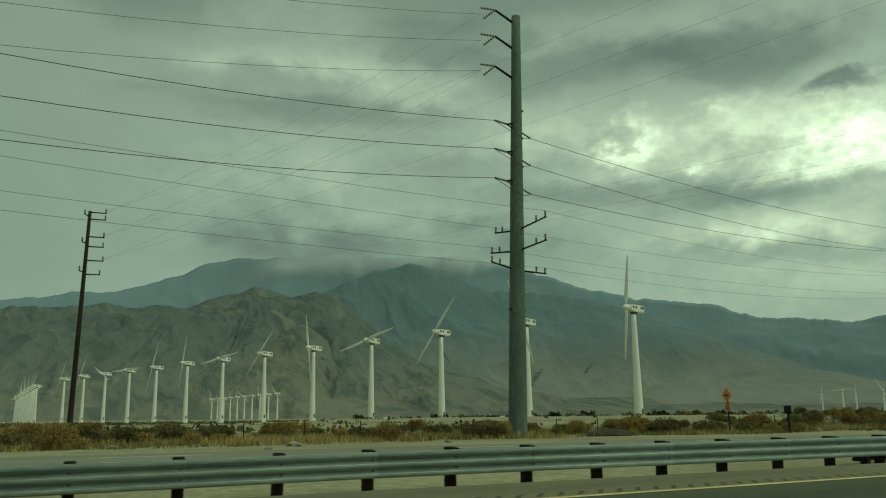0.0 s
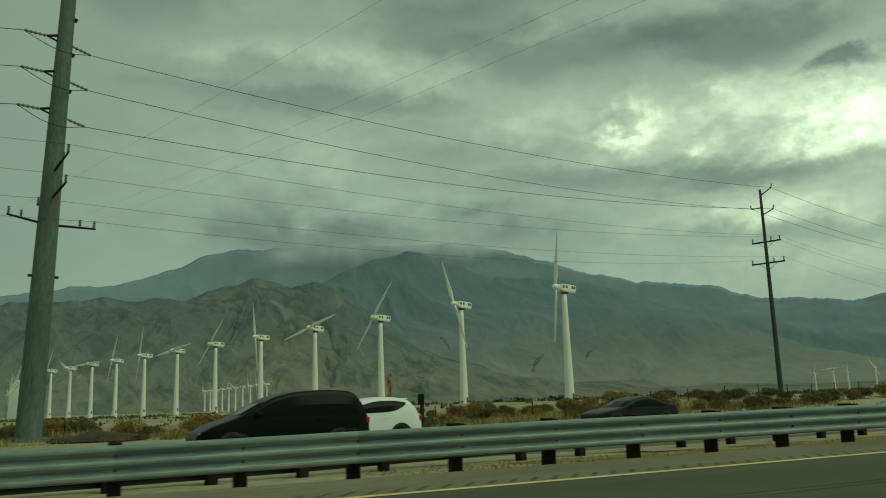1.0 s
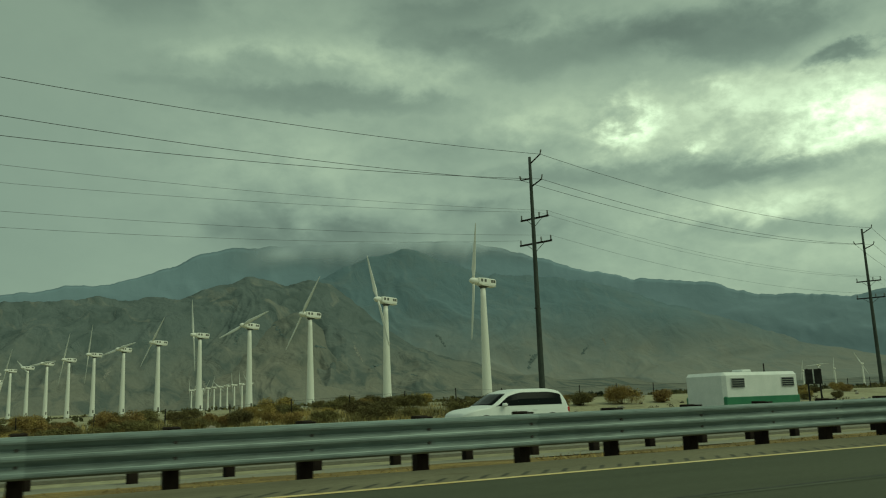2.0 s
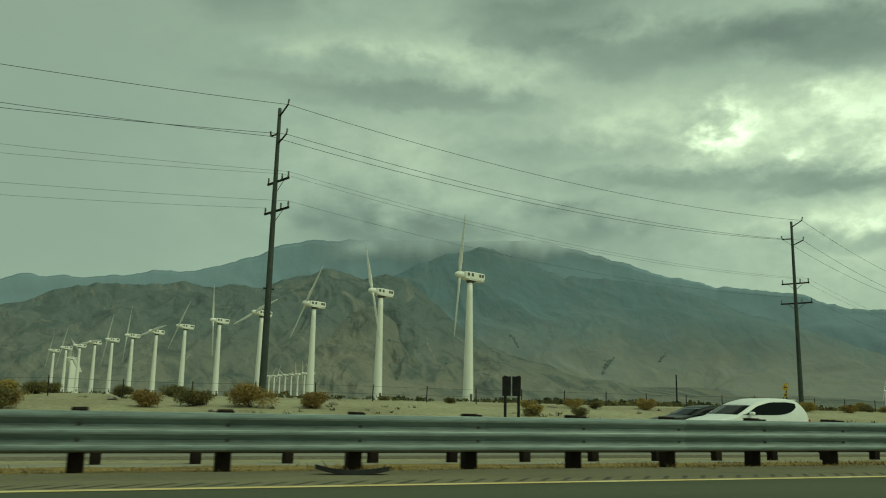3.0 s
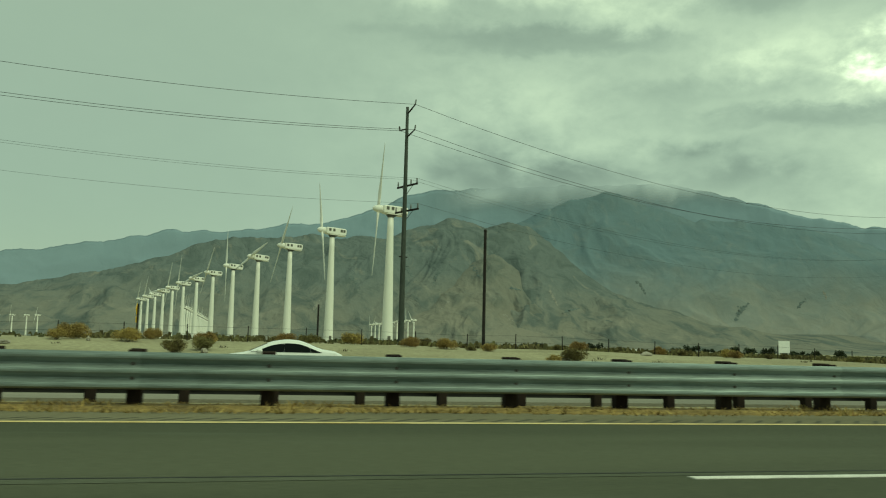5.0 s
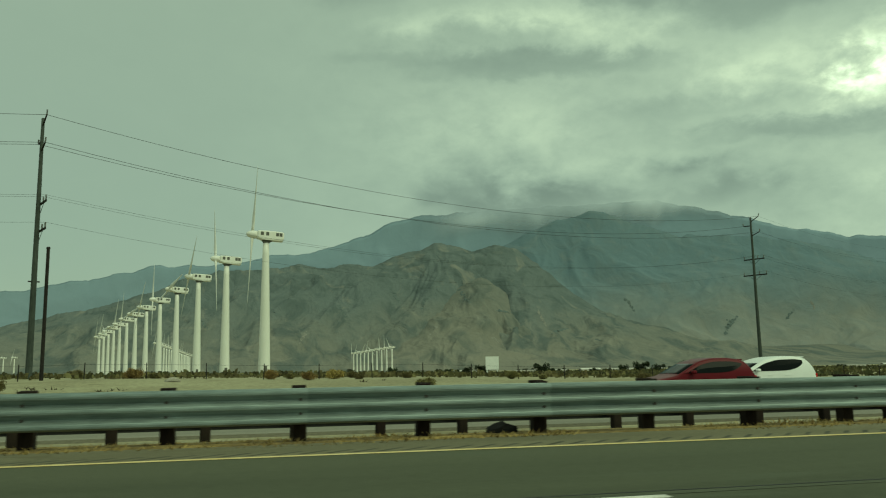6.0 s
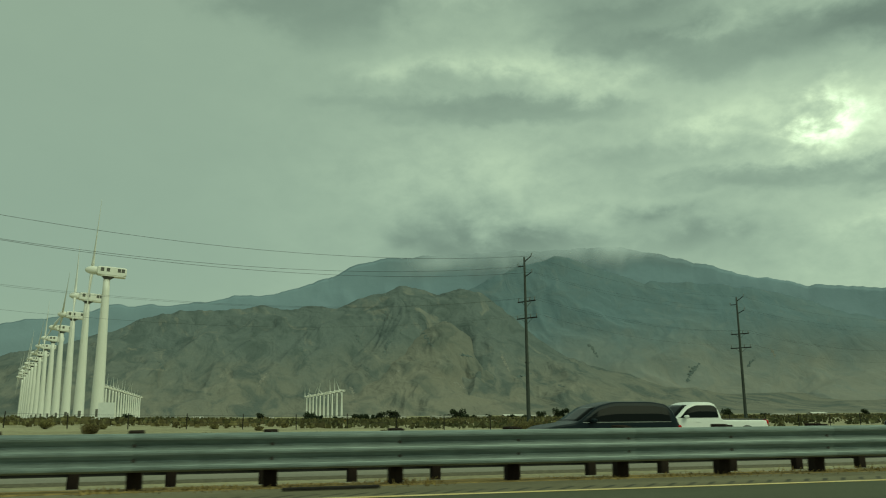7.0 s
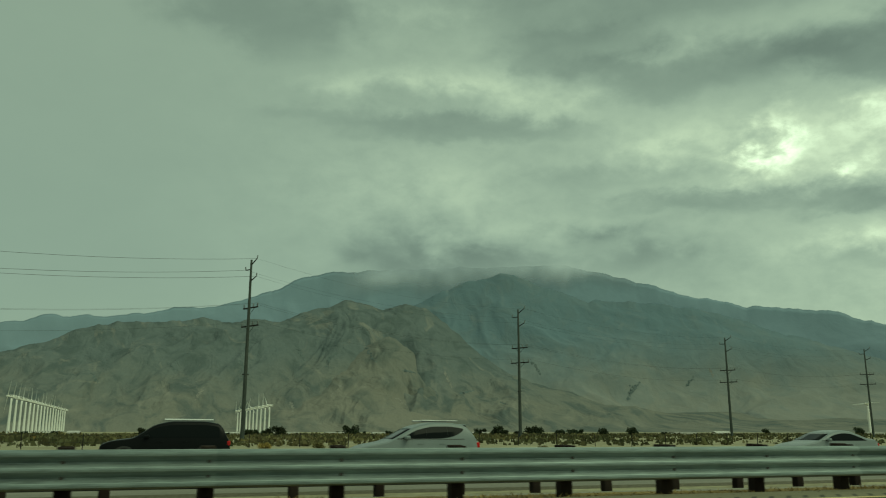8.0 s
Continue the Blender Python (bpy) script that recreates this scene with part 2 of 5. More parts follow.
sign_white = mat("sign_white", (0.72, 0.74, 0.72), (0.80, 0.81, 0.79), 2, 20, 0.5, 0.02, fleck=0.12)
sign_green = mat("sign_green", (0.03, 0.16, 0.08), (0.05, 0.20, 0.10), 2, 20, 0.5, 0.02, fleck=0.12)
black_paint = mat("black_paint", (0.015, 0.015, 0.015), (0.03, 0.03, 0.03), 3, 30, 0.5, 0.0)
wall_white = mat("house_wall", (0.62, 0.60, 0.54), (0.74, 0.72, 0.66), 0.4, 4, 0.9, 0.1, spread=0.15)
roof_mat = mat("house_roof", (0.40, 0.38, 0.35), (0.62, 0.61, 0.58), 0.5, 5, 0.8, 0.1, spread=0.3)
window_dark = glass_mat("window_glass", (0.02, 0.025, 0.028))
car_glass = glass_mat("car_glass", (0.006, 0.008, 0.008), 0.08, 0.07)
chrome = mat("chrome_trim", (0.55, 0.56, 0.56), (0.65, 0.66, 0.66), 2, 20, 0.2, 0.0, metal=1.0, fleck=0.12)
red_lamp = glass_mat("red_lamp", (0.45, 0.012, 0.015), 0.15)
clear_lamp = glass_mat("clear_lamp", (0.55, 0.56, 0.55), 0.12)
rock_pale = mat("stone", (0.36, 0.33, 0.28), (0.26, 0.24, 0.20), 1.5, 10, 0.95, 0.4, spread=0.2)


def car_paint(name, a):
    b = tuple(min(1.0, c * 1.12) for c in a)
    m = mat(name, a, b, 0.6, 30, 0.30, 0.0, fleck=0.04)
    for node in m.node_tree.nodes:
        if node.type == "BSDF_PRINCIPLED":
            node.inputs["Specular IOR Level"].default_value = 0.22 if max(a) > 0.1 else 0.09
    return m


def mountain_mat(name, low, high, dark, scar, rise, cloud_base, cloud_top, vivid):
    """Desert rock below, blue-green higher up with aerial haze put into the colours, scrub and pale scree; fades out
    into the cloud on the tops.
    """
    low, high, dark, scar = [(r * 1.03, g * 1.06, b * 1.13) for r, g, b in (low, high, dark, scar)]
    m = bpy.data.materials.new(name)
    m.use_nodes = True
    n = Nodes(m.node_tree)
    o = n.add("ShaderNodeOutputMaterial")
    p = n.add("ShaderNodeBsdfPrincipled", Roughness=0.95)
    p.inputs["Specular IOR Level"].default_value = 0.1
    tc = n.add("ShaderNodeTexCoord").outputs["Object"]
    mp = n.add("ShaderNodeMapping")
    mp.inputs["Scale"].default_value = (1.0, 0.38, 1.0)
    n.link(tc, mp.inputs[0])
    v = mp.outputs[0]
    s = n.add("ShaderNodeSeparateXYZ")
    n.link(tc, s.inputs[0])
    large = n.noise(v, 0.0045, 5, 0.6, 0.6)
    small = n.noise(v, 0.010, 6, 0.55, 0.8)
    # rock colour gives way to the bluer haze-tinted one with height
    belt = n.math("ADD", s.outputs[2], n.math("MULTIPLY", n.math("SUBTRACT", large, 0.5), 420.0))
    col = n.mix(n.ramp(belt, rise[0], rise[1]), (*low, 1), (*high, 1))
    rocks = n.ramp(small, 0.44, 0.66)
    col = n.mix(n.math("MULTIPLY", rocks, 0.68 * vivid), col, (*dark, 1))
    grit = n.ramp(n.noise(v, 0.09, 4, 0.65), 0.36, 0.64)
    col = n.mix(0.12 * vivid, col, n.mix(grit, (0.66, 0.68, 0.68, 1), (1.34, 1.32, 1.30, 1)), "MULTIPLY")
    stones = n.ramp(n.noise(v, 0.24, 3, 0.6), 0.38, 0.62)
    col = n.mix(0.03 * vivid, col, n.mix(stones, (0.7, 0.7, 0.7, 1), (1.3, 1.3, 1.3, 1)), "MULTIPLY")
    pale = n.ramp(n.noise(v, 0.0075, 6, 0.62, 1.2), 0.54, 0.72)
    col = n.mix(n.math("MULTIPLY", pale, 0.5 * vivid), col, (*scar, 1))
    n.put(col, p.inputs["Base Color"])
    b_ = n.add("ShaderNodeBump", Strength=0.6 * vivid, Distance=36.0)
    n.link(small, b_.inputs["Height"])
    n.link(b_.outputs[0], p.inputs["Normal"])
    if cloud_base:
        wisps = n.math("MULTIPLY", n.math("SUBTRACT", n.noise(tc, 0.0017, 3, 0.5, 0.3), 0.5), 520.0)
        fade = n.ramp(n.math("ADD", s.outputs[2], wisps), cloud_base, cloud_top)
        near_end = n.math("MULTIPLY", n.ramp(s.outputs[0], 2500.0, 3100.0, 1.0, 0.0), n.ramp(s.outputs[0], 1000.0, 1500.0))
        t = n.add("ShaderNodeBsdfTransparent")
        mx = n.add("ShaderNodeMixShader")
        n.link(n.math("MULTIPLY", fade, near_end), mx.inputs[0])
        n.link(p.outputs[0], mx.inputs[1])
        n.link(t.outputs[0], mx.inputs[2])
        n.link(mx.outputs[0], o.inputs[0])
    else:
        n.link(p.outputs[0], o.inputs[0])
    MATS[name] = m
    return m


# ---------------------------------------------------------------- building helpers
def mesh_of(name, bm, material, smooth=False):
    me = bpy.data.meshes.new(name)
    bm.to_mesh(me)
    bm.free()
    me.materials.append(material)
    if smooth:
        me.polygons.foreach_set("use_smooth", [True] * len(me.polygons))
    return me


def part(name, bm, material, parent, label="", smooth=False, at=None):
    ob = new(name, bm if isinstance(bm, bpy.types.Mesh) else mesh_of(name, bm, material, smooth))
    ob.parent = parent
    if at is not None:
        ob.matrix_basis = at
    if label:
        tagged(ob, label)
    return ob


def structure(name, bm, material, label="", category="", smooth=False):
    ob = new(name, mesh_of(name, bm, material, smooth))
    return tagged(ob, label, category, kind="structure")


def base(name, label, category, group="", m=None):
    ob = new(name)
    ob.empty_display_size = 0.2
    if m is not None:
        ob.matrix_basis = m
    return tagged(ob, label, category, group)


def box(bm, x0, x1, y0, y1, z0, z1, bevel=0.0, m=None):
    r = bmesh.ops.create_cube(bm, size=1)
    t = Matrix.Translation(((x0 + x1) / 2, (y0 + y1) / 2, (z0 + z1) / 2)) @ Matrix.Diagonal((x1 - x0, y1 - y0, z1 - z0, 1))
    bmesh.ops.transform(bm, matrix=t, verts=r["verts"])
    if bevel:
        e = {e for v in r["verts"] for e in v.link_edges}
        got = bmesh.ops.bevel(bm, geom=list(e), offset=bevel, segments=1, affect="EDGES")
        vs = {v for f in got["faces"] for v in f.verts} | {v for v in r["verts"] if v.is_valid}
    else:
        vs = r["verts"]
    if m is not None:
        bmesh.ops.transform(bm, matrix=m, verts=list(vs))
    return bm


def cubed(*args, **kw):
    return box(bmesh.new(), *args, **kw)


def tube(bm, a, b, ra, rb, sides=10, caps=True):
    """A tapered round bar from a to b."""
    a, b = Vector(a), Vector(b)
    d = b - a
    r = bmesh.ops.create_cone(bm, cap_ends=caps, segments=sides, radius1=ra, radius2=rb, depth=d.length)
    m = Matrix.Translation((a + b) / 2) @ d.to_track_quat("Z", "Y").to_matrix().to_4x4()
    bmesh.ops.transform(bm, matrix=m, verts=r["verts"])
    return bm


def tubed(*args, **kw):
    return tube(bmesh.new(), *args, **kw)


def loft(bm, rings, close=True, caps=True):
    """Skin through rings of equal numbers of points."""
    vs = [[bm.verts.new(p) for p in ring] for ring in rings]
    n = len(vs[0])
    for r0, r1 in zip(vs, vs[1:]):
        for i in range(n if close else n - 1):
            j = (i + 1) % n
            bm.faces.new((r0[i], r0[j], r1[j], r1[i]))
    if caps and close:
        bm.faces.new(list(reversed(vs[0])))
        bm.faces.new(vs[-1])
    bmesh.ops.recalc_face_normals(bm, faces=bm.faces)
    return bm


def smooth01(a, b, v):
    u = min(1.0, max(0.0, (v - a) / (b - a)))
    return u * u * (3 - 2 * u)
# ---------------------------------------------------------------- the lie of the land
ROAD = 0.10


def line_y(x):
    """Where the yellow edge line runs."""
    return float(np.interp(x, [-140, 20, 47, 60, 105, 125, 140, 155, 200, 230, 250, 520], [7.6, 8.4, 8.55, 8.9, 9.08, 9.3, 9.68, 10.02, 9.88, 9.98, 10.1, 10.3]))


def rail_y(x):
    return float(np.interp(x, [-60, -20, 20, 40, 50, 65, 105, 125, 145, 165, 200, 240, 280, 420], [19.4, 17.0, 14.3, 12.45, 11.5, 11.0, 11.18, 11.31, 11.47, 11.7, 11.78, 11.79, 11.67, 11.6]))


def rail_z(x):
    return float(np.interp(x, [-60, -20, 0, 8, 21, 34, 41, 51, 67, 105, 130, 154, 200, 225, 284], [-0.75, -0.62, -0.50, -0.41, -0.37, -0.23, -0.12, -0.03, 0.0, 0.02, 0.03, 0.06, 0.035, 0.035, 0.0]))


def foot_z(x):
    """Ground at the foot of the guardrail."""
    return rail_z(x) + float(np.interp(x, [20, 50, 70, 110, 150, 200, 250], [0.0, -0.09, -0.07, -0.03, 0.02, -0.01, -0.02]))


def far_rail_y(x):
    return float(np.interp(x, [20, 34, 41, 50, 65, 105, 125, 145, 165, 200, 240, 280, 345], [15.3, 15.9, 16.5, 17.3, 17.0, 17.2, 17.3, 17.42, 17.9, 17.92, 17.8, 17.7, 17.5]))


FAR_RAIL, FAR_Z = 17.5, -0.30


def near_ground_z(x, y):
    """Height of the bare ground."""
    ry = rail_y(x)
    if y < line_y(x) + 0.4:
        z = ROAD - 0.12 if y > -9 else ROAD - 0.12 - 0.02 * min(40, -9 - y)
    elif y < ry:
        u = (y - line_y(x) - 0.4) / (ry - line_y(x) - 0.4)
        z = ROAD - 0.05 + (foot_z(x) - 0.01 - ROAD + 0.05) * u
    elif y < FAR_RAIL + 0.6:
        u = min(1.0, (y - ry) / max(0.5, FAR_RAIL - ry))
        z = foot_z(x) - 0.01 + (FAR_Z - 0.03 - foot_z(x) + 0.01) * u
    elif y < 37:
        z = FAR_Z - 0.08
    else:
        rise = 1.30 * smooth01(38, 62, y) * smooth01(62, 100, x) * smooth01(280, 175, x) * smooth01(420, 150, y)
        bumps = noise.noise((x * 0.09, y * 0.09, 3.1)) * 0.16 + noise.noise((x * 0.31, y * 0.31, 7.7)) * 0.06
        z = FAR_Z - 0.12 + rise + bumps * smooth01(37, 44, y)
    return z


def ground_z(x, y):
    """The plain falls away gently beyond the first turbines."""
    return near_ground_z(x, y) - 2.0 * smooth01(240, 470, y)


def spaced(stops):
    """Grid lines: (from, to, step) stretches."""
    vals = []
    for a, b, s in stops:
        n = max(1, round((b - a) / s))
        vals += [a + (b - a) * i / n for i in range(n)]
    return vals + [stops[-1][1]]


gx = spaced([(-4600, -800, 380), (-800, -120, 40), (-120, 480, 3), (480, 1200, 40), (1200, 4900, 370)])
gy = spaced([(-4600, -600, 400), (-600, -60, 60), (-60, -9, 17), (-9, 8, 4), (8, 20, 0.75), (20, 37, 4), (37, 110, 2.2), (110, 320, 15), (320, 1400, 90), (1400, 4900, 350)])
verts = [(x, y, ground_z(x, y)) for y in gy for x in gx]
nx = len(gx)
faces = [(j * nx + i, j * nx + i + 1, (j + 1) * nx + i + 1, (j + 1) * nx + i) for j in range(len(gy) - 1) for i in range(nx - 1)]
me = bpy.data.meshes.new("ground")
me.from_pydata(verts, [], faces)
me.materials.append(sand)
me.polygons.foreach_set("use_smooth", [True] * len(faces))
tagged(new("ground", me), "pale sandy desert ground with scattered gravel and dust", "ground", kind="structure")


def strip(bm, x0, x1, ya, yb, za, zb, step=12.0, thick=0.0):
    """A ribbon of road between two lines across; ya, yb, za, zb are functions of x."""
    n = max(1, int((x1 - x0) / step))
    rings = []
    for i in range(n + 1):
        x = x0 + (x1 - x0) * i / n
        ring = [(x, ya(x), za(x)), (x, yb(x), zb(x))]
        if thick:
            ring += [(x, yb(x), zb(x) - thick), (x, ya(x), za(x) - thick)]
        rings.append(ring)
    return loft(bm, rings, close=bool(thick), caps=bool(thick))


def const(v):
    return lambda x: v


X0, X1 = -140.0, 520.0
structure("road", strip(bmesh.new(), X0, X1, const(-8.2), lambda x: line_y(x) - 0.02, const(ROAD), const(ROAD), thick=0.25), asphalt, "dark grey worn asphalt carriageway of a highway", "road")
structure("road_shoulder", strip(bmesh.new(), X0, X1, lambda x: line_y(x) - 0.02, lambda x: min(line_y(x) + 2.2, rail_y(x) - 0.12), const(ROAD), const(ROAD - 0.015), thick=0.2), shoulder_mat, "pale concrete shoulder with rumble grooves beside the yellow line", "shoulder")
structure("far_road", strip(bmesh.new(), X0, X1, const(19.4), const(35.6), const(FAR_Z), const(FAR_Z), thick=0.25), old_asphalt, "grey asphalt carriageway on the other side of the barriers", "road")
tagged(new("yellow_line", mesh_of("yellow_line", strip(bmesh.new(), X0, X1, lambda x: line_y(x) - 0.18, lambda x: line_y(x) - 0.03, const(ROAD + 0.005), const(ROAD + 0.005)), yellow_paint)), "worn yellow painted edge line on asphalt", "road marking", kind="structure")
structure("far_edge_line", strip(bmesh.new(), X0, X1, const(21.6), const(21.74), const(FAR_Z + 0.005), const(FAR_Z + 0.005)), yellow_paint, "yellow painted edge line of the far carriageway", "road marking")
structure("road_seam", strip(bmesh.new(), X0, X1, const(5.97), const(6.0), const(ROAD + 0.004), const(ROAD + 0.004)), seam_mat, "thin dark tar seam between two lanes", "road seam")

structure("worn_joint", strip(bmesh.new(), X0, X1, lambda x: 5.81 + 0.03 * math.sin(x * 0.7), const(5.96), const(ROAD + 0.003), const(ROAD + 0.003), step=1.5), worn_mat, "pale worn joint between two asphalt lanes", "road seam")
# white lane dashes, 3.6 m long every 14.6 m, slightly worn
dash_me = mesh_of("lane_dash", cubed(-2.1, 2.1, -0.055, 0.055, 0.0, 0.006), white_paint)
for lane in (5.72, 2.2, -1.3, -4.8):
    for k in range(-8, 34):
        x = 160.8 + 14.63 * (k - 10)
        if lane > 5 and x < 95:
            continue
        d = new("lane_dash", dash_me)
        d.matrix_basis = pose(x, lane, ROAD + 0.002)
        tagged(d, "worn white painted lane dash on asphalt", "road marking", kind="structure")
for lane in (25.3, 28.95, 32.6):
    for k in range(-8, 34):
        d = new("lane_dash", dash_me)
        d.matrix_basis = pose(166.0 + 14.63 * (k - 10), lane, FAR_Z + 0.002)
        tagged(d, "worn white painted lane dash on asphalt", "road marking", kind="structure")

# rumble grooves in the shoulder
bm = bmesh.new()
x = X0 + 60
while x < X1 - 120:
    y = line_y(x) + 0.13
    q = [(x, y), (x + 0.085, y), (x + 0.42, y + 0.40), (x + 0.335, y + 0.40)]
    bm.faces.new([bm.verts.new((a, b, ROAD + 0.0025 - 0.0103 * (b - line_y(x)))) for a, b in q])
    x += 0.31
tagged(new("rumble_grooves", mesh_of("rumble_grooves", bm, groove_mat)), "row of slanted dark rumble grooves in the shoulder", "rumble strip", kind="stuff")


# ---------------------------------------------------------------- mountains
def range_mesh(crest, az0, az1, foot, top, spurs, seed, steps_az, steps_r, rough, tail, carve, broad=(2.2, 6.0)):
    """A mountain side seen from the road: crest heights by azimuth, spurs and gullies running down from it to the foot."""
    cx, cy = 136.0, 0.0
    fine = np.arange(az0 - 20, az1 + 20, 0.1)
    sharp = np.interp(fine, [c[0] for c in crest], [c[1] for c in crest])
    soft_crests = [sharp]
    for width in (0.35, *broad):
        k = np.exp(-0.5 * (np.arange(-180, 181) * 0.1 / width) ** 2)
        soft_crests.append(np.convolve(np.pad(sharp, 180, mode="edge"), k / k.sum(), mode="valid"))
    vs = []
    azs = spaced([(az0, -24, 1.6), (-24, 62, 86 / steps_az), (62, az1, 1.6)] if az1 - az0 > 90 else [(az0, az1, (az1 - az0) / steps_az)])
    steps_az = len(azs) - 1
    for az in azs:
        a = radians(az)
        sa, ca = math.sin(a), math.cos(a)
        jag = rough * noise.fractal((az * 0.55, seed, 0.0), 0.8, 2.2, 8) * 0.20
        for j in range(steps_r + 1):
            u = j / steps_r
            r = foot + (top - foot) * u
            across, along = radians(az) * 4300 / 520.0 * spurs, u * 1.5
            bend = 0.55 * noise.noise((across * 0.8, along * 1.3, seed + 5)) + 0.22 * noise.noise((across * 2.3, along * 3.1, seed + 6))
            # the crest line proper near the top, its broad mass lower down, so that ridges wander on their way to the foot
            at = az + (1 - u) * 1.5 * broad[1] * bend
            w0, w1 = smooth01(0.86, 1.0, u), smooth01(0.45, 0.9, u)
            low = float(np.interp(at, fine, soft_crests[3])) * (1 - w1) + float(np.interp(at, fine, soft_crests[2])) * w1
            el = low * (1 - w0) + (float(np.interp(az, fine, soft_crests[1])) + jag) * w0
            height = math.tan(radians(max(0.05, el))) * top
            body = 0.5 - abs(noise.noise((across * 0.55 + bend, along * 0.5, seed + 3))) * 2
            folds = noise.ridged_multi_fractal((across * 1.1 + bend, along * 0.95 + 0.3 * bend, seed), 1.05, 2.15, 6, 1.0, 1.7) - 1.0
            crags = noise.fractal((across * 7.0 + bend, along * 6.0, seed + 9), 0.7, 2.1, 5)
            cut = (4 * u * (1 - u)) ** 0.75 * carve
            z = u ** 1.22 + cut * (0.18 * body + 0.155 * folds + 0.010 * crags)
            z *= height
            vs.append((cx + sa * r, cy + ca * r, max(-6.0, z - 3.0 * (1 - u))))
        vs.append((cx + sa * (top + tail), cy + ca * (top + tail), height * 0.6))
    n = steps_r + 2
    fs = [(i * n + j, i * n + j + 1, (i + 1) * n + j + 1, (i + 1) * n + j) for i in range(steps_az) for j in range(n - 1)]
    m = bpy.data.meshes.new("mountain_range")
    m.from_pydata(vs, [], fs)
    m.polygons.foreach_set("use_smooth", [True] * len(fs))
    return m


near_crest = [(-80, 2.0), (-40, 2.2), (-16, 3.0), (-9.1, 4.6), (-6, 5.7), (-3.8, 6.6), (-1.7, 7.0), (1, 7.1), (3.6, 7.5), (4.8, 7.2), (6, 7.25), (7.3, 7.5), (8.2, 7.25), (10.4, 8.15), (13.1, 8.95), (15.5, 8.3), (17.1, 8.7), (18.4, 8.4), (21.2, 6.7), (23.5, 4.9), (26, 3.4), (31, 2.2), (38, 1.3), (50, 0.8), (90, 0.5)]
mid_crest = [(-80, 1.0), (0, 2.0), (10, 5.0), (15, 7.6), (18.5, 8.9), (19.6, 9.5), (21.6, 10.25), (23.8, 10.85), (25.4, 10.3), (27.6, 9.5), (29.5, 8.75), (32.5, 8.6), (34.4, 8.4), (36.9, 7.9), (39.7, 7.1), (42, 6.2), (44.3, 5.6), (47, 5.0), (51.1, 4.4), (53.5, 3.3), (55.5, 2.4), (62, 2.0), (90, 1.6)]
far_crest = [(-80, 4.5), (-30, 4.6), (-16, 5.1), (-12.9, 5.75), (-9.9, 6.35), (-6.5, 7.1), (-2.4, 7.45), (-0.3, 7.6), (1.8, 8.2), (3.3, 8.1), (5, 8.5), (6.7, 9.1), (9.7, 10.3), (11.6, 10.85), (15, 11.05), (18, 11.15), (24, 11.25), (27.4, 11.25), (30.3, 10.8), (31.8, 10.25), (34.3, 9.6), (36.9, 8.6), (37.7, 8.7), (38.8, 8.2), (40, 7.9), (42, 7.8), (45.6, 7.2), (48, 6.3), (50.4, 6.15), (53.4, 5.75), (55.9, 6.1), (62, 6.8), (90, 6.0)]
# aerial haze is part of these base colours: farther ranges bluer and paler
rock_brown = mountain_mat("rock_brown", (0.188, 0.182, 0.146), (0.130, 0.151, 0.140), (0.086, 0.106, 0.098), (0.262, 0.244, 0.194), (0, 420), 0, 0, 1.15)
rock_hazed_slate = mountain_mat("rock_hazed_slate", (0.238, 0.234, 0.198), (0.140, 0.194, 0.208), (0.156, 0.190, 0.186), (0.255, 0.264, 0.240), (90, 560), 0, 0, 0.55)
rock_hazed_blue = mountain_mat("rock_hazed_blue", (0.200, 0.256, 0.278), (0.222, 0.292, 0.322), (0.188, 0.246, 0.270), (0.240, 0.304, 0.330), (300, 800), 700, 950, 0.25)
from mathutils.bvhtree import BVHTree
spur_crest = [(4, 0.05), (6.5, 1.0), (9.5, 2.5), (12, 4.0), (14.4, 5.7), (16.3, 6.5), (17.6, 5.6), (19.6, 3.7), (21.5, 2.2), (23.6, 1.0), (26.5, 0.05)]
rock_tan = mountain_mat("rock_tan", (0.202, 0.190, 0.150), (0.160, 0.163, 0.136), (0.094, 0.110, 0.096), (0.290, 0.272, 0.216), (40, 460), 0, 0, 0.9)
SLOPES = []
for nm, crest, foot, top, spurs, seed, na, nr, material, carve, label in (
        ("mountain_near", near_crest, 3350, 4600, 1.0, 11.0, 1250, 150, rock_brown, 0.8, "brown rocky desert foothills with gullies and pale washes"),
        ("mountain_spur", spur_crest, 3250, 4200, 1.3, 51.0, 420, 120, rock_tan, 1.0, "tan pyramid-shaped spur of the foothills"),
        ("mountain_middle", mid_crest, 4050, 4735, 0.7, 23.0, 900, 110, rock_hazed_slate, 0.6, "mountain slopes behind the foothills, slate green with haze put into the colour"),
        ("mountain_far", far_crest, 4400, 4800, 0.8, 37.0, 800, 40, rock_hazed_blue, 0.6, "mountain ridge with haze put into its pale blue colour and cloud on its tops")):
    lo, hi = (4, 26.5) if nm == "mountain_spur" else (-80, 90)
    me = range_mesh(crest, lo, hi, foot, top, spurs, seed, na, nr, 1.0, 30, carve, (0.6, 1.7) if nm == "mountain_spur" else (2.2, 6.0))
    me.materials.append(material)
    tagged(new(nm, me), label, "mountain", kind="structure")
    SLOPES.append(BVHTree.FromPolygons([v.co.copy() for v in me.vertices], [tuple(p.vertices) for p in me.polygons]))
# dark rock outcrops and pale scree on the slopes, laid along the ground
outcrop_mat = mat("outcrop_rock", (0.115, 0.145, 0.143), (0.14, 0.168, 0.162), 0.05, 0.3, 0.95, 0.3, depth=2.0)
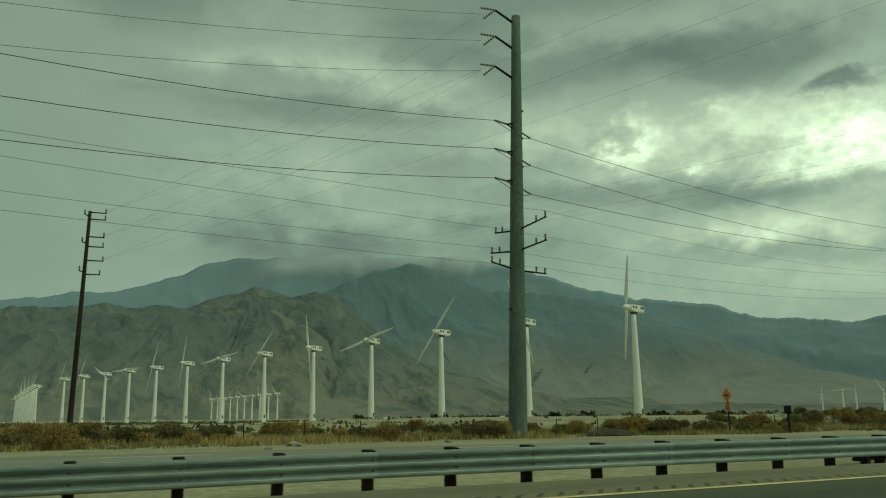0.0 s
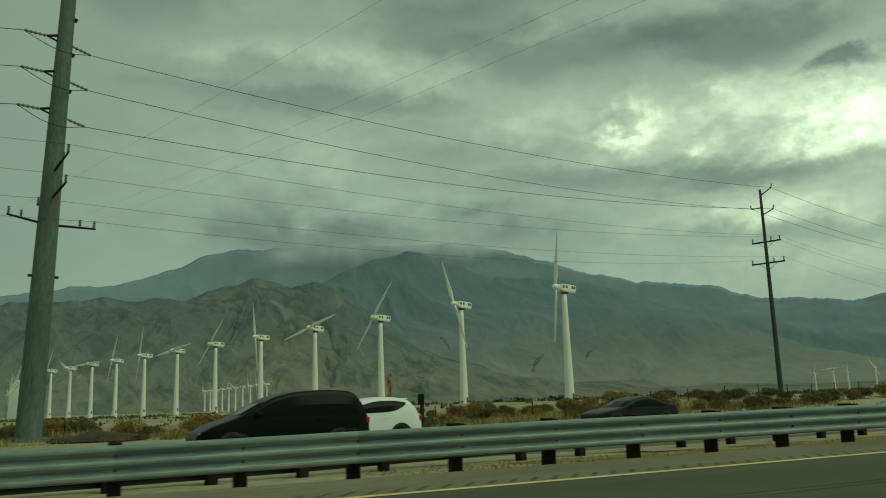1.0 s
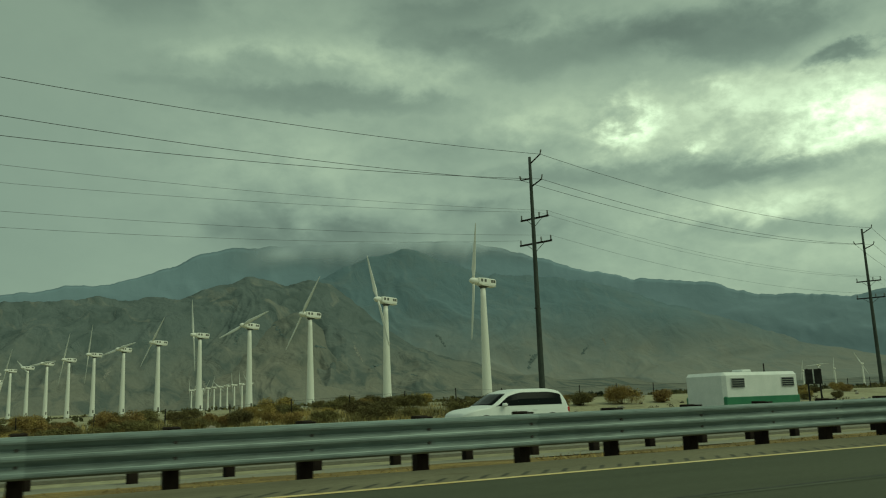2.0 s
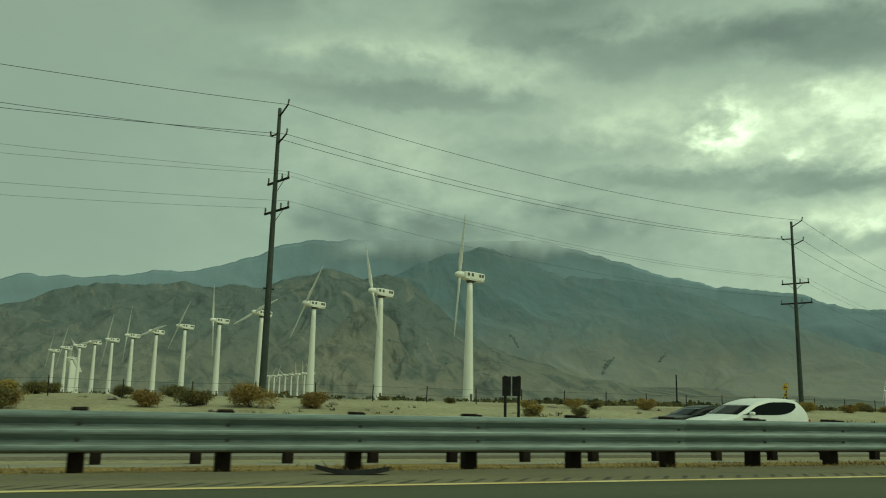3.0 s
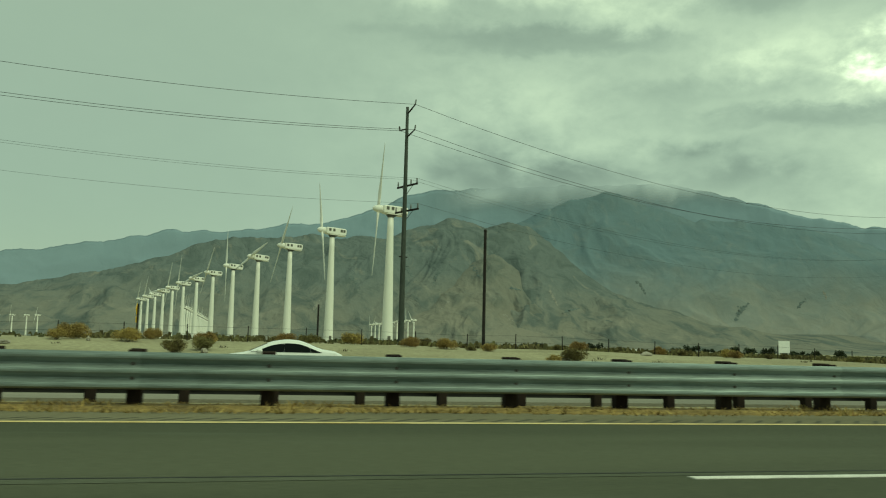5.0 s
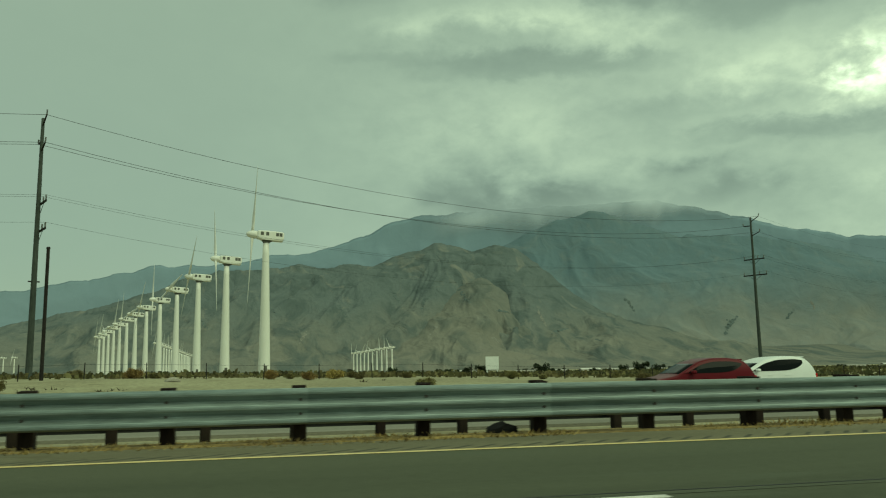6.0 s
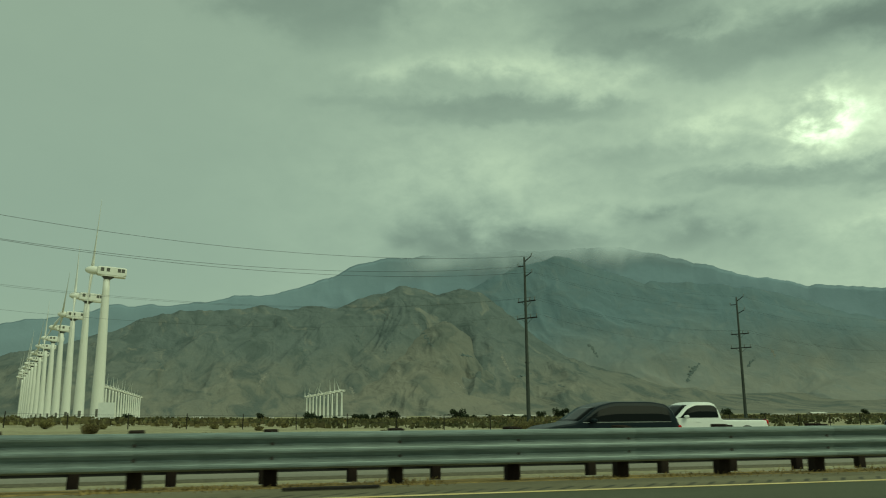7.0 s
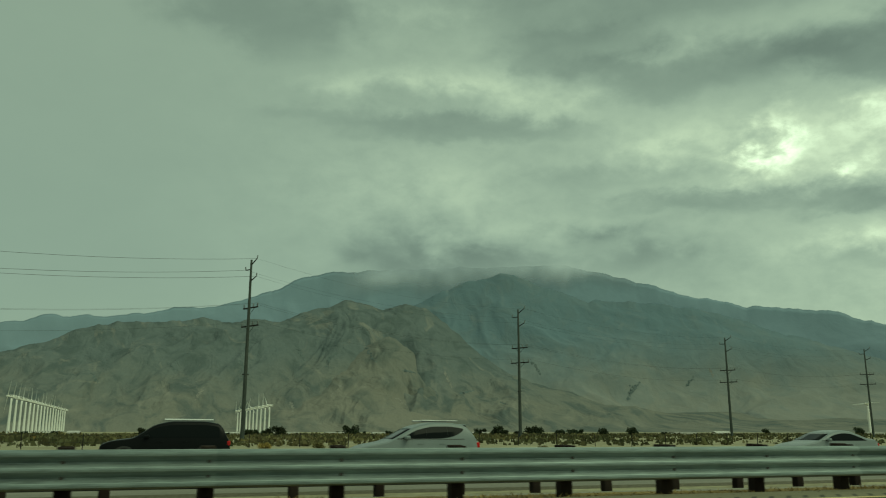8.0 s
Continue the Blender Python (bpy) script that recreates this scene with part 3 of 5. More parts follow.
scree_mat = mat("scree", (0.27, 0.265, 0.235), (0.21, 0.21, 0.19), 0.05, 0.3, 0.95, 0.3, depth=2.0)


def slope_point(az, el):
    a, e = radians(az), radians(el)
    d = Vector((math.sin(a) * math.cos(e), math.cos(a) * math.cos(e), math.sin(e)))
    best = None
    for tree in SLOPES:
        hit = tree.ray_cast(Vector((136.0, 0.0, 1.0)), d, 5200)
        if hit[0] is not None and (best is None or hit[3] < best[3]):
            best = hit
    return best


def outcrop(seed, az, el, strokes, width, material, name, label):
    """Ragged streaks of rock that run down the slope from one spot; strokes are (degrees across, degrees up)."""
    r = random.Random(seed)
    bm = bmesh.new()
    for da, de in strokes:
        n = max(3, int(math.hypot(da, de) / 0.07))
        for k in range(n + 1):
            u = k / n
            hit = slope_point(az + da * u + r.gauss(0, 0.03), el + de * u + r.gauss(0, 0.025))
            if hit is None:
                continue
            rad = width * r.uniform(0.9, 1.9) * (1 - 0.4 * u)
            at = Matrix.Translation(hit[0]) @ hit[1].to_track_quat("Z", "Y").to_matrix().to_4x4() @ Matrix.Rotation(r.uniform(0, 6.28), 4, "Z")
            res = bmesh.ops.create_icosphere(bm, subdivisions=1, radius=1.0, matrix=at @ Matrix.Diagonal((rad, rad * r.uniform(0.6, 1.4), rad * 0.12, 1)))
            for v in res["verts"]:
                v.co += Vector((r.gauss(0, 1), r.gauss(0, 1), r.gauss(0, 0.6))) * rad * 0.14
    if bm.verts:
        tagged(new(name, mesh_of(name, bm, material)), label, "rock", kind="structure")


for k, (az, el, strokes, width) in enumerate((
        (32.75, 2.85, ((-0.45, -0.75), (0.35, 0.30), (-0.25, 0.12)), 8), (17.7, 4.0, ((0.55, -0.15), (-0.4, 0.1)), 8), (21.4, 2.6, ((0.6, 0.1), (-0.3, -0.2)), 7), (9.9, 5.6, ((0.5, -0.9), (-0.3, 0.3)), 8),
        (12.2, 5.0, ((-0.3, -0.8), (0.4, 0.2)), 7), (6.2, 4.6, ((0.5, -0.8),), 7), (1.5, 4.4, ((0.6, -0.5),), 7), (14.6, 5.6, ((0.7, -0.9),), 8), (36.5, 3.4, ((-0.4, -0.5),), 6), (26.2, 4.4, ((0.3, -0.6), (-0.3, 0.2)), 7), (-3.0, 3.6, ((0.4, -0.6),), 6), (24.0, 1.9, ((0.5, -0.1),), 6))):
    outcrop(k, az, el, strokes, width, outcrop_mat, "rock_outcrop", "dark rock outcrop on the mountain slope")
for k, (az, el, strokes, width) in enumerate(((9.8, 1.9, ((0.25, -0.8), (0.1, -0.4)), 6), (20.1, 4.0, ((0.5, -1.1),), 5), (13.0, 3.0, ((-0.5, -0.7),), 5), (17.0, 2.2, ((0.7, -0.5),), 5), (37.6, 3.9, ((0.2, -0.4),), 5), (4.0, 2.8, ((-0.4, -0.8),), 5))):
    outcrop(50 + k, az, el, strokes, width, scree_mat, "scree", "pale scree streak on the mountain slope")
# hills behind the camera close the valley
bm = bmesh.new()
rings = []
for k in range(60):
    a = radians(95 + (280 - 95) * k / 59)
    h = 260 + 140 * noise.fractal((k * 0.25, 4.0, 0), 0.9, 2.1, 5)
    rings.append([(136 + math.sin(a) * 3600, math.cos(a) * 3600, -8), (136 + math.sin(a) * 4500, math.cos(a) * 4500, h)])
loft(bm, rings, close=False, caps=False)
structure("mountain_behind", bm, rock_hazed_slate, "low grey hills on the other side of the valley", "mountain", True)


# ---------------------------------------------------------------- guardrails
def thrie_profile():
    """Three-wave rail section, (out towards the road, up), 0.508 m high: peaks 0.194 m apart, both lips turned back."""
    pts = [(0.020, 0.006), (0.040, 0.012), (0.072, 0.026)]
    for k in range(3):
        b = 0.060 + k * 0.194
        pts += [(0.081, b - 0.024), (0.084, b), (0.081, b + 0.024)]
        if k < 2:
            pts += [(0.074, b + 0.034), (0.020, b + 0.074), (0.004, b + 0.086), (0.0, b + 0.094), (0.006, b + 0.104), (0.030, b + 0.122), (0.074, b + 0.160)]
    return pts + [(0.066, 0.480), (0.034, 0.498), (0.030, 0.508)]


PROFILE = thrie_profile()
SPAN = 1.798


def rail_panel_mesh(length, side, material):
    bm = bmesh.new()
    rings = []
    for x in (0.0, length + 0.10):
        lap = 0.0 if x == 0 else 0.004
        front = [(x, side * (-o - lap), z + 0.30) for o, z in PROFILE]
        rear = [(x, side * (-o + 0.006 - lap), z + 0.30) for o, z in reversed(PROFILE)]
        rings.append(front + rear)
    loft(bm, rings)
    return mesh_of("rail_panel", bm, material)


def post_mesh(side):
    bm = bmesh.new()
    box(bm, -0.10, 0.10, 0.21, 0.41, -0.25, 0.845, 0.012)
    if side < 0:
        bmesh.ops.scale(bm, vec=(1, -1, 1), verts=bm.verts)
        bmesh.ops.reverse_faces(bm, faces=bm.faces)
    return mesh_of("post", bm, post_mat)


def block_mesh(side):
    bm = bmesh.new()
    box(bm, -0.075, 0.075, 0.008, 0.208, 0.30, 0.835, 0.01)
    # lower face slants back to the post
    for v in bm.verts:
        if v.co.z < 0.35 and v.co.y < 0.1:
            v.co.z += 0.06
    if side < 0:
        bmesh.ops.scale(bm, vec=(1, -1, 1), verts=bm.verts)
        bmesh.ops.reverse_faces(bm, faces=bm.faces)
    return mesh_of("block", bm, post_mat)


def bolt_mesh(side):
    return mesh_of("bolt", tubed((0, side * 0.004, 0), (0, side * -0.022, 0), 0.030, 0.024, 8), bolt_mat)


def guardrail(x0, x1, ypos, zpos, side, material, label):
    rail = base("guardrail", label, "guardrail", m=pose(x0, ypos(x0), zpos(x0)))
    rail_m = rail_panel_mesh(2 * SPAN, side, material)
    post_m, block_m, bolt_m = post_mesh(side), block_mesh(side), bolt_mesh(side)
    inv = rail.matrix_basis.inverted()
    n = int((x1 - x0) / SPAN)
    s = x0
    for k in range(n):
        y0, z0, y1, z1 = ypos(s), zpos(s), ypos(s + SPAN * 2), zpos(s + SPAN * 2)
        yaw = math.degrees(math.atan2(y1 - y0, SPAN * 2))
        tip = -math.degrees(math.atan2(z1 - z0, SPAN * 2))
        jog = 0.006 * math.sin(k * 2.3)
        if k % 2 == 0:
            part("rail_panel", rail_m, None, rail, at=inv @ pose(s, y0 + jog, z0, 0, tip, yaw))
        sway = 2.2 * math.sin(k * 12.9) if k % 7 else 4.0
        part("post", post_m, None, rail, at=inv @ pose(s, y0, z0, 0.6 * math.sin(k * 5.1), sway * 0.35, yaw))
        part("block", block_m, None, rail, at=inv @ pose(s, y0, z0, 0, 0, yaw + sway))
        if side > 0 and 0 < s < 285:
            for dz in (0.457, 0.651):
                part("bolt", bolt_m, None, rail, at=inv @ pose(s, y0 - 0.004, z0 + dz, 0, 0, yaw))
        s += SPAN
    return rail


def far_rail_z(x):
    return float(np.interp(x, [20, 38, 53, 110, 215, 345], [-0.58, -0.54, -0.37, -0.40, -0.40, -0.39]))


# posts sit at this phase along the road
PHASE = 1.207 - 33 * SPAN
guardrail(PHASE, 345.0, rail_y, rail_z, 1, galvanised, "galvanised three-wave steel guardrail on dark timber posts")
guardrail(1.359 + 11 * SPAN, 345.0, far_rail_y, far_rail_z, -1, rail_back, "guardrail on timber posts facing the far carriageway, steel darkened for shade and rust")
# ---------------------------------------------------------------- wind turbines
def ring(cx, cy, z, r, n=20):
    return [(cx + r * math.cos(2 * math.pi * k / n), cy + r * math.sin(2 * math.pi * k / n), z) for k in range(n)]


def tower_mesh():
    bm = bmesh.new()
    rings = [ring(0, 0, -4.0, 1.78, 24)] + [ring(0, 0, -1.0 + 38.0 * k / 12, 1.72 - 0.86 * k / 12, 24) for k in range(13)]
    return mesh_of("tower", loft(bm, rings), turbine_white, True)


def nacelle_mesh():
    """Long box-shaped housing with rounded edges, axis along -x."""
    bm = bmesh.new()
    rings = []
    for x, hw, z0, z1 in ((-3.0, 1.15, 0.35, 2.35), (-2.7, 1.45, 0.1, 2.6), (0, 1.5, 0.0, 2.75), (4.6, 1.5, 0.05, 2.7), (5.3, 1.4, 0.35, 2.55), (5.45, 1.2, 0.6, 2.35)):
        c = 0.28
        rings.append([(x, -hw + c, z0), (x, hw - c, z0), (x, hw, z0 + c), (x, hw, z1 - c), (x, hw - c, z1), (x, -hw + c, z1), (x, -hw, z1 - c), (x, -hw, z0 + c)])
    bmesh.ops.scale(loft(bm, rings), vec=(0.9, 0.9, 0.92), verts=bm.verts)
    return mesh_of("nacelle", bm, turbine_white)


def spinner_mesh():
    bm = bmesh.new()
    rings = []
    for k, (x, r) in enumerate(((-3.0, 1.18), (-3.6, 1.25), (-4.6, 1.2), (-5.5, 0.95), (-6.1, 0.55), (-6.35, 0.12))):
        rings.append([(x, r * math.cos(2 * math.pi * i / 16), 1.35 + r * math.sin(2 * math.pi * i / 16)) for i in range(16)])
    bmesh.ops.scale(loft(bm, rings), vec=(0.9, 0.9, 0.92), verts=bm.verts)
    return mesh_of("spinner", bm, turbine_white, True)


def blade_mesh():
    """One blade along +z from the hub: round root, wide shoulder, thin twisted tip."""
    bm = bmesh.new()
    rings = []
    for z, chord, thick, twist in ((0.8, 0.75, 0.70, 20), (1.8, 0.8, 0.62, 18), (3.6, 1.45, 0.36, 14), (6.5, 1.25, 0.26, 9), (10.5, 0.95, 0.18, 5), (14.0, 0.68, 0.12, 2), (16.4, 0.42, 0.07, 0), (17.0, 0.14, 0.03, 0)):
        pts = []
        for k in range(10):
            a = 2 * math.pi * k / 10
            c, t = chord * 1.25 * (0.5 * math.cos(a) + 0.12), thick * 0.62 * math.sin(a)
            tw = radians(twist)
            pts.append((t * math.cos(tw) - c * math.sin(tw), c * math.cos(tw) + t * math.sin(tw), z))
        rings.append([(a_, b_, c_ * 1.17) for a_, b_, c_ in pts])
    return mesh_of("blade", loft(bm, rings), turbine_white, True)


TOWER, NACELLE, SPINNER, BLADE = tower_mesh(), nacelle_mesh(), spinner_mesh(), blade_mesh()
VENT = mesh_of("vent", cubed(-0.42, 0.42, -0.03, 0.03, -0.5, 0.5, 0.02), turbine_dark)
TRAY = mesh_of("service_tray", cubed(-1.4, 4.75, -1.42, 1.42, -0.14, -0.005, 0.03), turbine_white)
BRACKET = mesh_of("yaw_bracket", loft(bmesh.new(), [[(-0.5, s * 0.55, -1.05), (0.6, s * 0.55, -1.05), (1.9, s * 0.8, -0.15), (-1.2, s * 0.8, -0.15)] for s in (-1, 1)]), turbine_dark)
YAWBASE = mesh_of("yaw_ring", tubed((0, 0, -0.95), (0, 0, -0.05), 0.72, 0.80, 18), turbine_dark)
FLANGE = mesh_of("base_flange", tubed((0, 0, -4.0), (0, 0, 0.25), 1.95, 1.9, 24), turbine_white)
DOOR = mesh_of("door", cubed(-0.45, 0.45, -0.05, 0.05, 0, 2.0, 0.03), turbine_dark)


def turbine(x, y, z, scale, yaw, spin, group):
    t = base("wind_turbine", "white two-bladed wind turbine on a tapered tubular steel tower", "wind turbine", group, pose(x, y, z, 0, 0, yaw) @ Matrix.Scale(scale, 4))
    part("tower", TOWER, None, t)
    part("base_flange", FLANGE, None, t)
    part("door", DOOR, None, t, "dark access door", at=pose(0.1, -1.72, 0.3))
    part("yaw_ring", YAWBASE, None, t, at=pose(0, 0, 37.9))
    n = part("nacelle", NACELLE, None, t, at=pose(0, 0, 38.0, 0, 3, 0))
    part("service_tray", TRAY, None, n)
    part("yaw_bracket", BRACKET, None, n)
    for s in (-1, 1):
        for vx in (-1.35, 0.15, 2.95, 3.95):
            part("vent", VENT, None, n, "dark square vent", at=pose(vx, s * 1.35, 1.6))
    hub = part("spinner", SPINNER, None, t, at=pose(0, 0, 38.0, 0, 3, 0))
    for k in range(2):
        part("blade", BLADE, None, hub, at=pose(-3.9, 0, 1.24, spin + 180 * k, 0, 0))
    return t


rnd = random.Random(5)
SPINS = [3, -22, 42, 76, -12, 48, 82, 8, 18, 88, -70, 24, 30, 15]
YAWS = [9, 16, 13, 22, 18, 15, 24, 13, 20, 26, 16, 22, 15]
for k in range(13):
    sway = 0.4 * math.sin(k * 7)
    turbine(204.5 - 13.28 * k + sway, 235.5 + 52.9 * k, ground_z(204.5, 235.5) + 0.55, 1.0 + 0.012 * math.sin(k * 3.1), YAWS[k], SPINS[k], "turbine row beside the poles")
for k in range(10):
    turbine(437.0 - 2.2 * k, 1490 + 51.5 * k, -2.2, 1.22, 14 + rnd.uniform(-6, 6), rnd.uniform(0, 180), "far turbine row")
for k in range(17):
    turbine(36.0 - 1.4 * k, 1420 + 56.0 * k, -2.2, 1.42, 14 + rnd.uniform(-6, 6), rnd.uniform(0, 180), "turbine row seen along its line")
for x, y, s in ((1080, 800, 0.9), (1252, 968, 0.85), (1168, 842, 0.8), (1203, 820, 0.95), (-334, 1990, 1.2), (-362, 2010, 1.2), (-398, 2030, 1.2), (-436, 2050, 1.2)):
    turbine(x, y, -1.0, s, 14 + rnd.uniform(-8, 8), rnd.uniform(0, 180), "scattered far turbines")


# ---------------------------------------------------------------- power poles and wires
def insulator_mesh(length=0.55, r=0.09):
    bm = bmesh.new()
    rings, z = [], 0.0
    n = 5
    for k in range(n):
        a, b = length * k / n, length * (k + 0.55) / n
        rings += [ring(0, 0, a, r * 0.4, 10), ring(0, 0, b, r, 10)]
    rings.append(ring(0, 0, length, r * 0.4, 10))
    return mesh_of("insulator", loft(bm, rings), insulator_mat)


PIN, LONG_INS = insulator_mesh(0.5, 0.10), insulator_mesh(1.3, 0.11)


def aim(a, b):
    a, b = Vector(a), Vector(b)
    return Matrix.Translation(a) @ (b - a).to_track_quat("Z", "Y").to_matrix().to_4x4()


def pole_shaft(height, r0, r1, collars=True):
    bm = bmesh.new()
    rings = [ring(0, 0, -1.2, r0, 14), ring(0, 0, 0.0, r0, 14)]
    for k in range(1, 9):
        u = k / 8
        rings.append(ring(0, 0, height * u, r0 + (r1 - r0) * u, 14))
    return loft(bm, rings)


def bar(a, b, r, material=None, sides=8):
    return tubed(a, b, r, r * 0.8, sides)


def line_pole(x, y, z, height, yaw, drop=6.9, even=False):
    """Tall utility pole: three single arms at the top, two crossarms lower down. yaw turns the arms along the line."""
    h = height
    p = base("utility_pole", "tall dark utility pole with staggered upper arms and two crossarms", "utility pole", "poles along the road", pose(x, y, z, 0, 0, yaw))
    part("shaft", pole_shaft(h, 0.31, 0.15), line_steel, p, smooth=True)
    hooks = {}
    for nm, side, zz, reach, rise in (("upper_arm", 1, h - 0.75, 1.35, 0.75), ("upper_arm", -1, h - (1.4 if even else 2.3), 1.25, 0.05), ("upper_arm", 1, h - (3.1 if even else 3.2), 1.35, 0.55)):
        tip = (0, -side * reach, zz + rise)
        part(nm, bar((0, 0, zz), tip, 0.085), cross_mat, p)
        hooks.setdefault("top", []).append(tip)
        part("insulator", PIN, None, p, at=aim(tip, (0, tip[1] - side * 0.1, tip[2] + 0.4)))
    for zz, reach in ((h - drop, 1.75), (h - drop - 2.6, 2.0)):
        arm = bmesh.new()
        box(arm, 0.2, 0.34, -reach, reach, zz - 0.09, zz + 0.09, 0.015)
        arm = part("crossarm", arm, cross_mat, p)
        for yy in (-reach + 0.12, -reach * 0.35, reach - 0.12):
            part("insulator", PIN, None, arm, at=pose(0.27, yy, zz + 0.08))
            hooks.setdefault("low", []).append((0.27, yy, zz + 0.55))
        part("brace", bar((0.2, 0, zz - 0.9), (0.27, reach * 0.55, zz - 0.05), 0.03), cross_mat, arm)
        part("brace", bar((0.2, 0, zz - 0.9), (0.27, -reach * 0.55, zz - 0.05), 0.03), cross_mat, arm)
    part("step_bracket", cubed(-0.5, 0.5, -0.06, 0.06, h * 0.36, h * 0.36 + 0.12, 0.02), cross_mat, p)
    m = p.matrix_basis
    return {k: [m @ Vector(v) for v in vs] for k, vs in hooks.items()}


def big_pole(x, y, z, yaw):
    """Heavy steel corner pole: six upper dead-end arms, braces lower down, flanged base."""
    h = 34.85
    p = base("steel_pole", "massive grey-green tapered steel transmission pole with many arms", "utility pole", m=pose(x, y, z, 0, 1.5, 0) @ pose(0, 0, 0, 0, 0, yaw))
    part("shaft", pole_shaft(h, 0.74, 0.37), pole_steel, p, smooth=True)
    part("base_flange", tubed((0, 0, -0.3), (0, 0, 0.28), 1.1, 1.06, 18), pole_steel, p)
    hooks = {"top": [], "dead": [], "low": []}
    for zz in (34.1, 31.7, 29.0):
        tip = (-1.9, 0.5, zz + 0.95)
        arm = part("upper_arm", bar((0, 0, zz), tip, 0.11), cross_mat, p)
        part("insulator", LONG_INS, None, arm, at=aim(tip, (tip[0] - 1.3, tip[1] + 0.4, tip[2] - 0.05)))
        part("insulator", LONG_INS, None, arm, at=aim(tip, (tip[0] - 0.9, tip[1] + 0.5, tip[2] - 0.95)))
        hooks["top"].append(Vector((tip[0] - 1.2, tip[1] + 0.4, tip[2] - 0.6)))
    for zz in (24.9, 22.5, 20.05):
        arm = part("dead_end_arm", bar((0, 0, zz + 0.3), (-1.05, 0, zz), 0.10), cross_mat, p)
        part("brace", bar((0, 0, zz - 0.35), (-1.05, 0, zz), 0.07), cross_mat, arm)
        part("insulator", LONG_INS, None, arm, at=aim((-1.05, 0, zz), (-2.3, 0, zz + 0.02)))
        jumper = bpy.data.curves.new("jumper", "CURVE")
        jumper.dimensions, jumper.bevel_depth = "3D", 0.022
        s = jumper.splines.new("BEZIER")
        s.bezier_points.add(2)
        for bp, co in zip(s.bezier_points, ((-2.4, 0, zz), (-0.3, -0.85, zz - 1.15), (1.65, 0.05, zz - 0.62))):
            bp.co, bp.handle_left_type, bp.handle_right_type = co, "AUTO", "AUTO"
        jumper.materials.append(wire_mat)
        j = new("jumper", jumper)
        j.parent = arm
        part("step_bracket", cubed(0.3, 0.62, -0.2, 0.2, zz + 1.4, zz + 1.55, 0.02), cross_mat, p)
        hooks["dead"].append(Vector((-2.4, 0, zz)))
        part("insulator", LONG_INS, None, arm, at=aim((0.35, 0, zz - 0.3), (1.65, 0.05, zz - 0.62)))
        hooks.setdefault("ahead", []).append(Vector((1.65, 0.05, zz - 0.62)))
    for zz, ends in ((16.1, ((0.2, -3.2, 0.55), (-0.1, 2.6, 0.25))), (14.4, ((0.2, -3.2, 0.40), (-0.2, 3.0, 0.30))), (12.85, ((2.6, -0.6, -0.05), (-2.2, 0.6, 0.5)))):
        for ex, ey, ez in ends:
            arm = part("lower_arm", bar((0, 0, zz), (ex, ey, zz + ez), 0.08), cross_mat, p)
            part("insulator", PIN, None, arm, at=pose(ex * 0.96, ey * 0.96, zz + ez))
            part("insulator", PIN, None, arm, at=pose(ex * 0.66, ey * 0.66, zz + ez * 0.66))
            hooks["low"].append(Vector((ex, ey, zz + ez + 0.45)))
    part("step_bracket", cubed(-0.85, 0.85, -0.08, 0.08, 9.6, 9.75, 0.02), cross_mat, p)
    m = p.matrix_basis
    return {k: [m @ v for v in vs] for k, vs in hooks.items()}


def plain_pole(x, y, z, height):
    p = base("utility_pole", "slender dark wooden utility pole with short side arms", "utility pole", m=pose(x, y, z, 0, 0.8, 10))
    part("shaft", pole_shaft(height, 0.27, 0.16), pole_wood, p, smooth=True)
    tips = []
    for zz, side, reach in ((height - 0.1, 1, 1.6), (height - 0.8, 1, 1.6), (height - 2.6, 1, 1.6), (height - 3.6, 1, 1.6), (height - 5.0, 1, 1.7), (height - 6.4, 1, 1.5), (height - 0.5, -1, 0.5), (height - 3.3, -1, 0.5), (height - 6.2, -1, 0.5)):
        arm = part("arm", bar((0, 0, zz), (side * reach, 0, zz + 0.12), 0.07), cross_mat, p)
        part("insulator", PIN, None, arm, at=pose(side * reach * 0.95, 0, zz + 0.1))
        tips.append(p.matrix_basis @ Vector((side * reach, 0, zz + 0.3)))
    return tips


def wire(a, b, sag, r=0.022, label="thin dark overhead power wire"):
    c = bpy.data.curves.new("power_wire", "CURVE")
    c.dimensions, c.bevel_depth, c.bevel_resolution = "3D", r, 1
    s = c.splines.new("POLY")
    n = 24
    s.points.add(n)
    a, b = Vector(a), Vector(b)
    for k in range(n + 1):
        u = k / n
        p = a.lerp(b, u)
        s.points[k].co = (p.x, p.y, p.z - sag * 4 * u * (1 - u), 1)
    c.materials.append(wire_mat)
    return tagged(new("power_wire", c), label, "wire", "overhead wires")


def gz(x, y):
    return ground_z(x, y)


LINE = [(113.5, 68.0, 25.7), (183.3, 80.6, 25.3), (281.6, 117.0, 25.0), (330.0, 133.4, 22.4), (388.6, 153.2, 21.5), (449.8, 175.0, 23.0), (520.0, 200.0, 23.0)]
corner = big_pole(34.7, 53.6, gz(34.7, 53.6), 9)
hook_list = []
for k, (x, y, top) in enumerate(LINE):
    a, b = LINE[max(0, k - 1)], LINE[min(len(LINE) - 1, k + 1)]
    yaw = math.degrees(math.atan2(b[1] - a[1], b[0] - a[0]))
    z = gz(x, y)
    hook_list.append(line_pole(x, y, z, top - z, yaw + 10, (6.5, 8.2, 6.9, 6.9, 7.2, 6.9, 6.9)[k], k > 1))
before = line_pole(-62.0, 37.0, gz(-62, 37), 22.6, 10)
wood_tips = plain_pole(5.4, 86.0, gz(5.4, 86.0), 21.8)
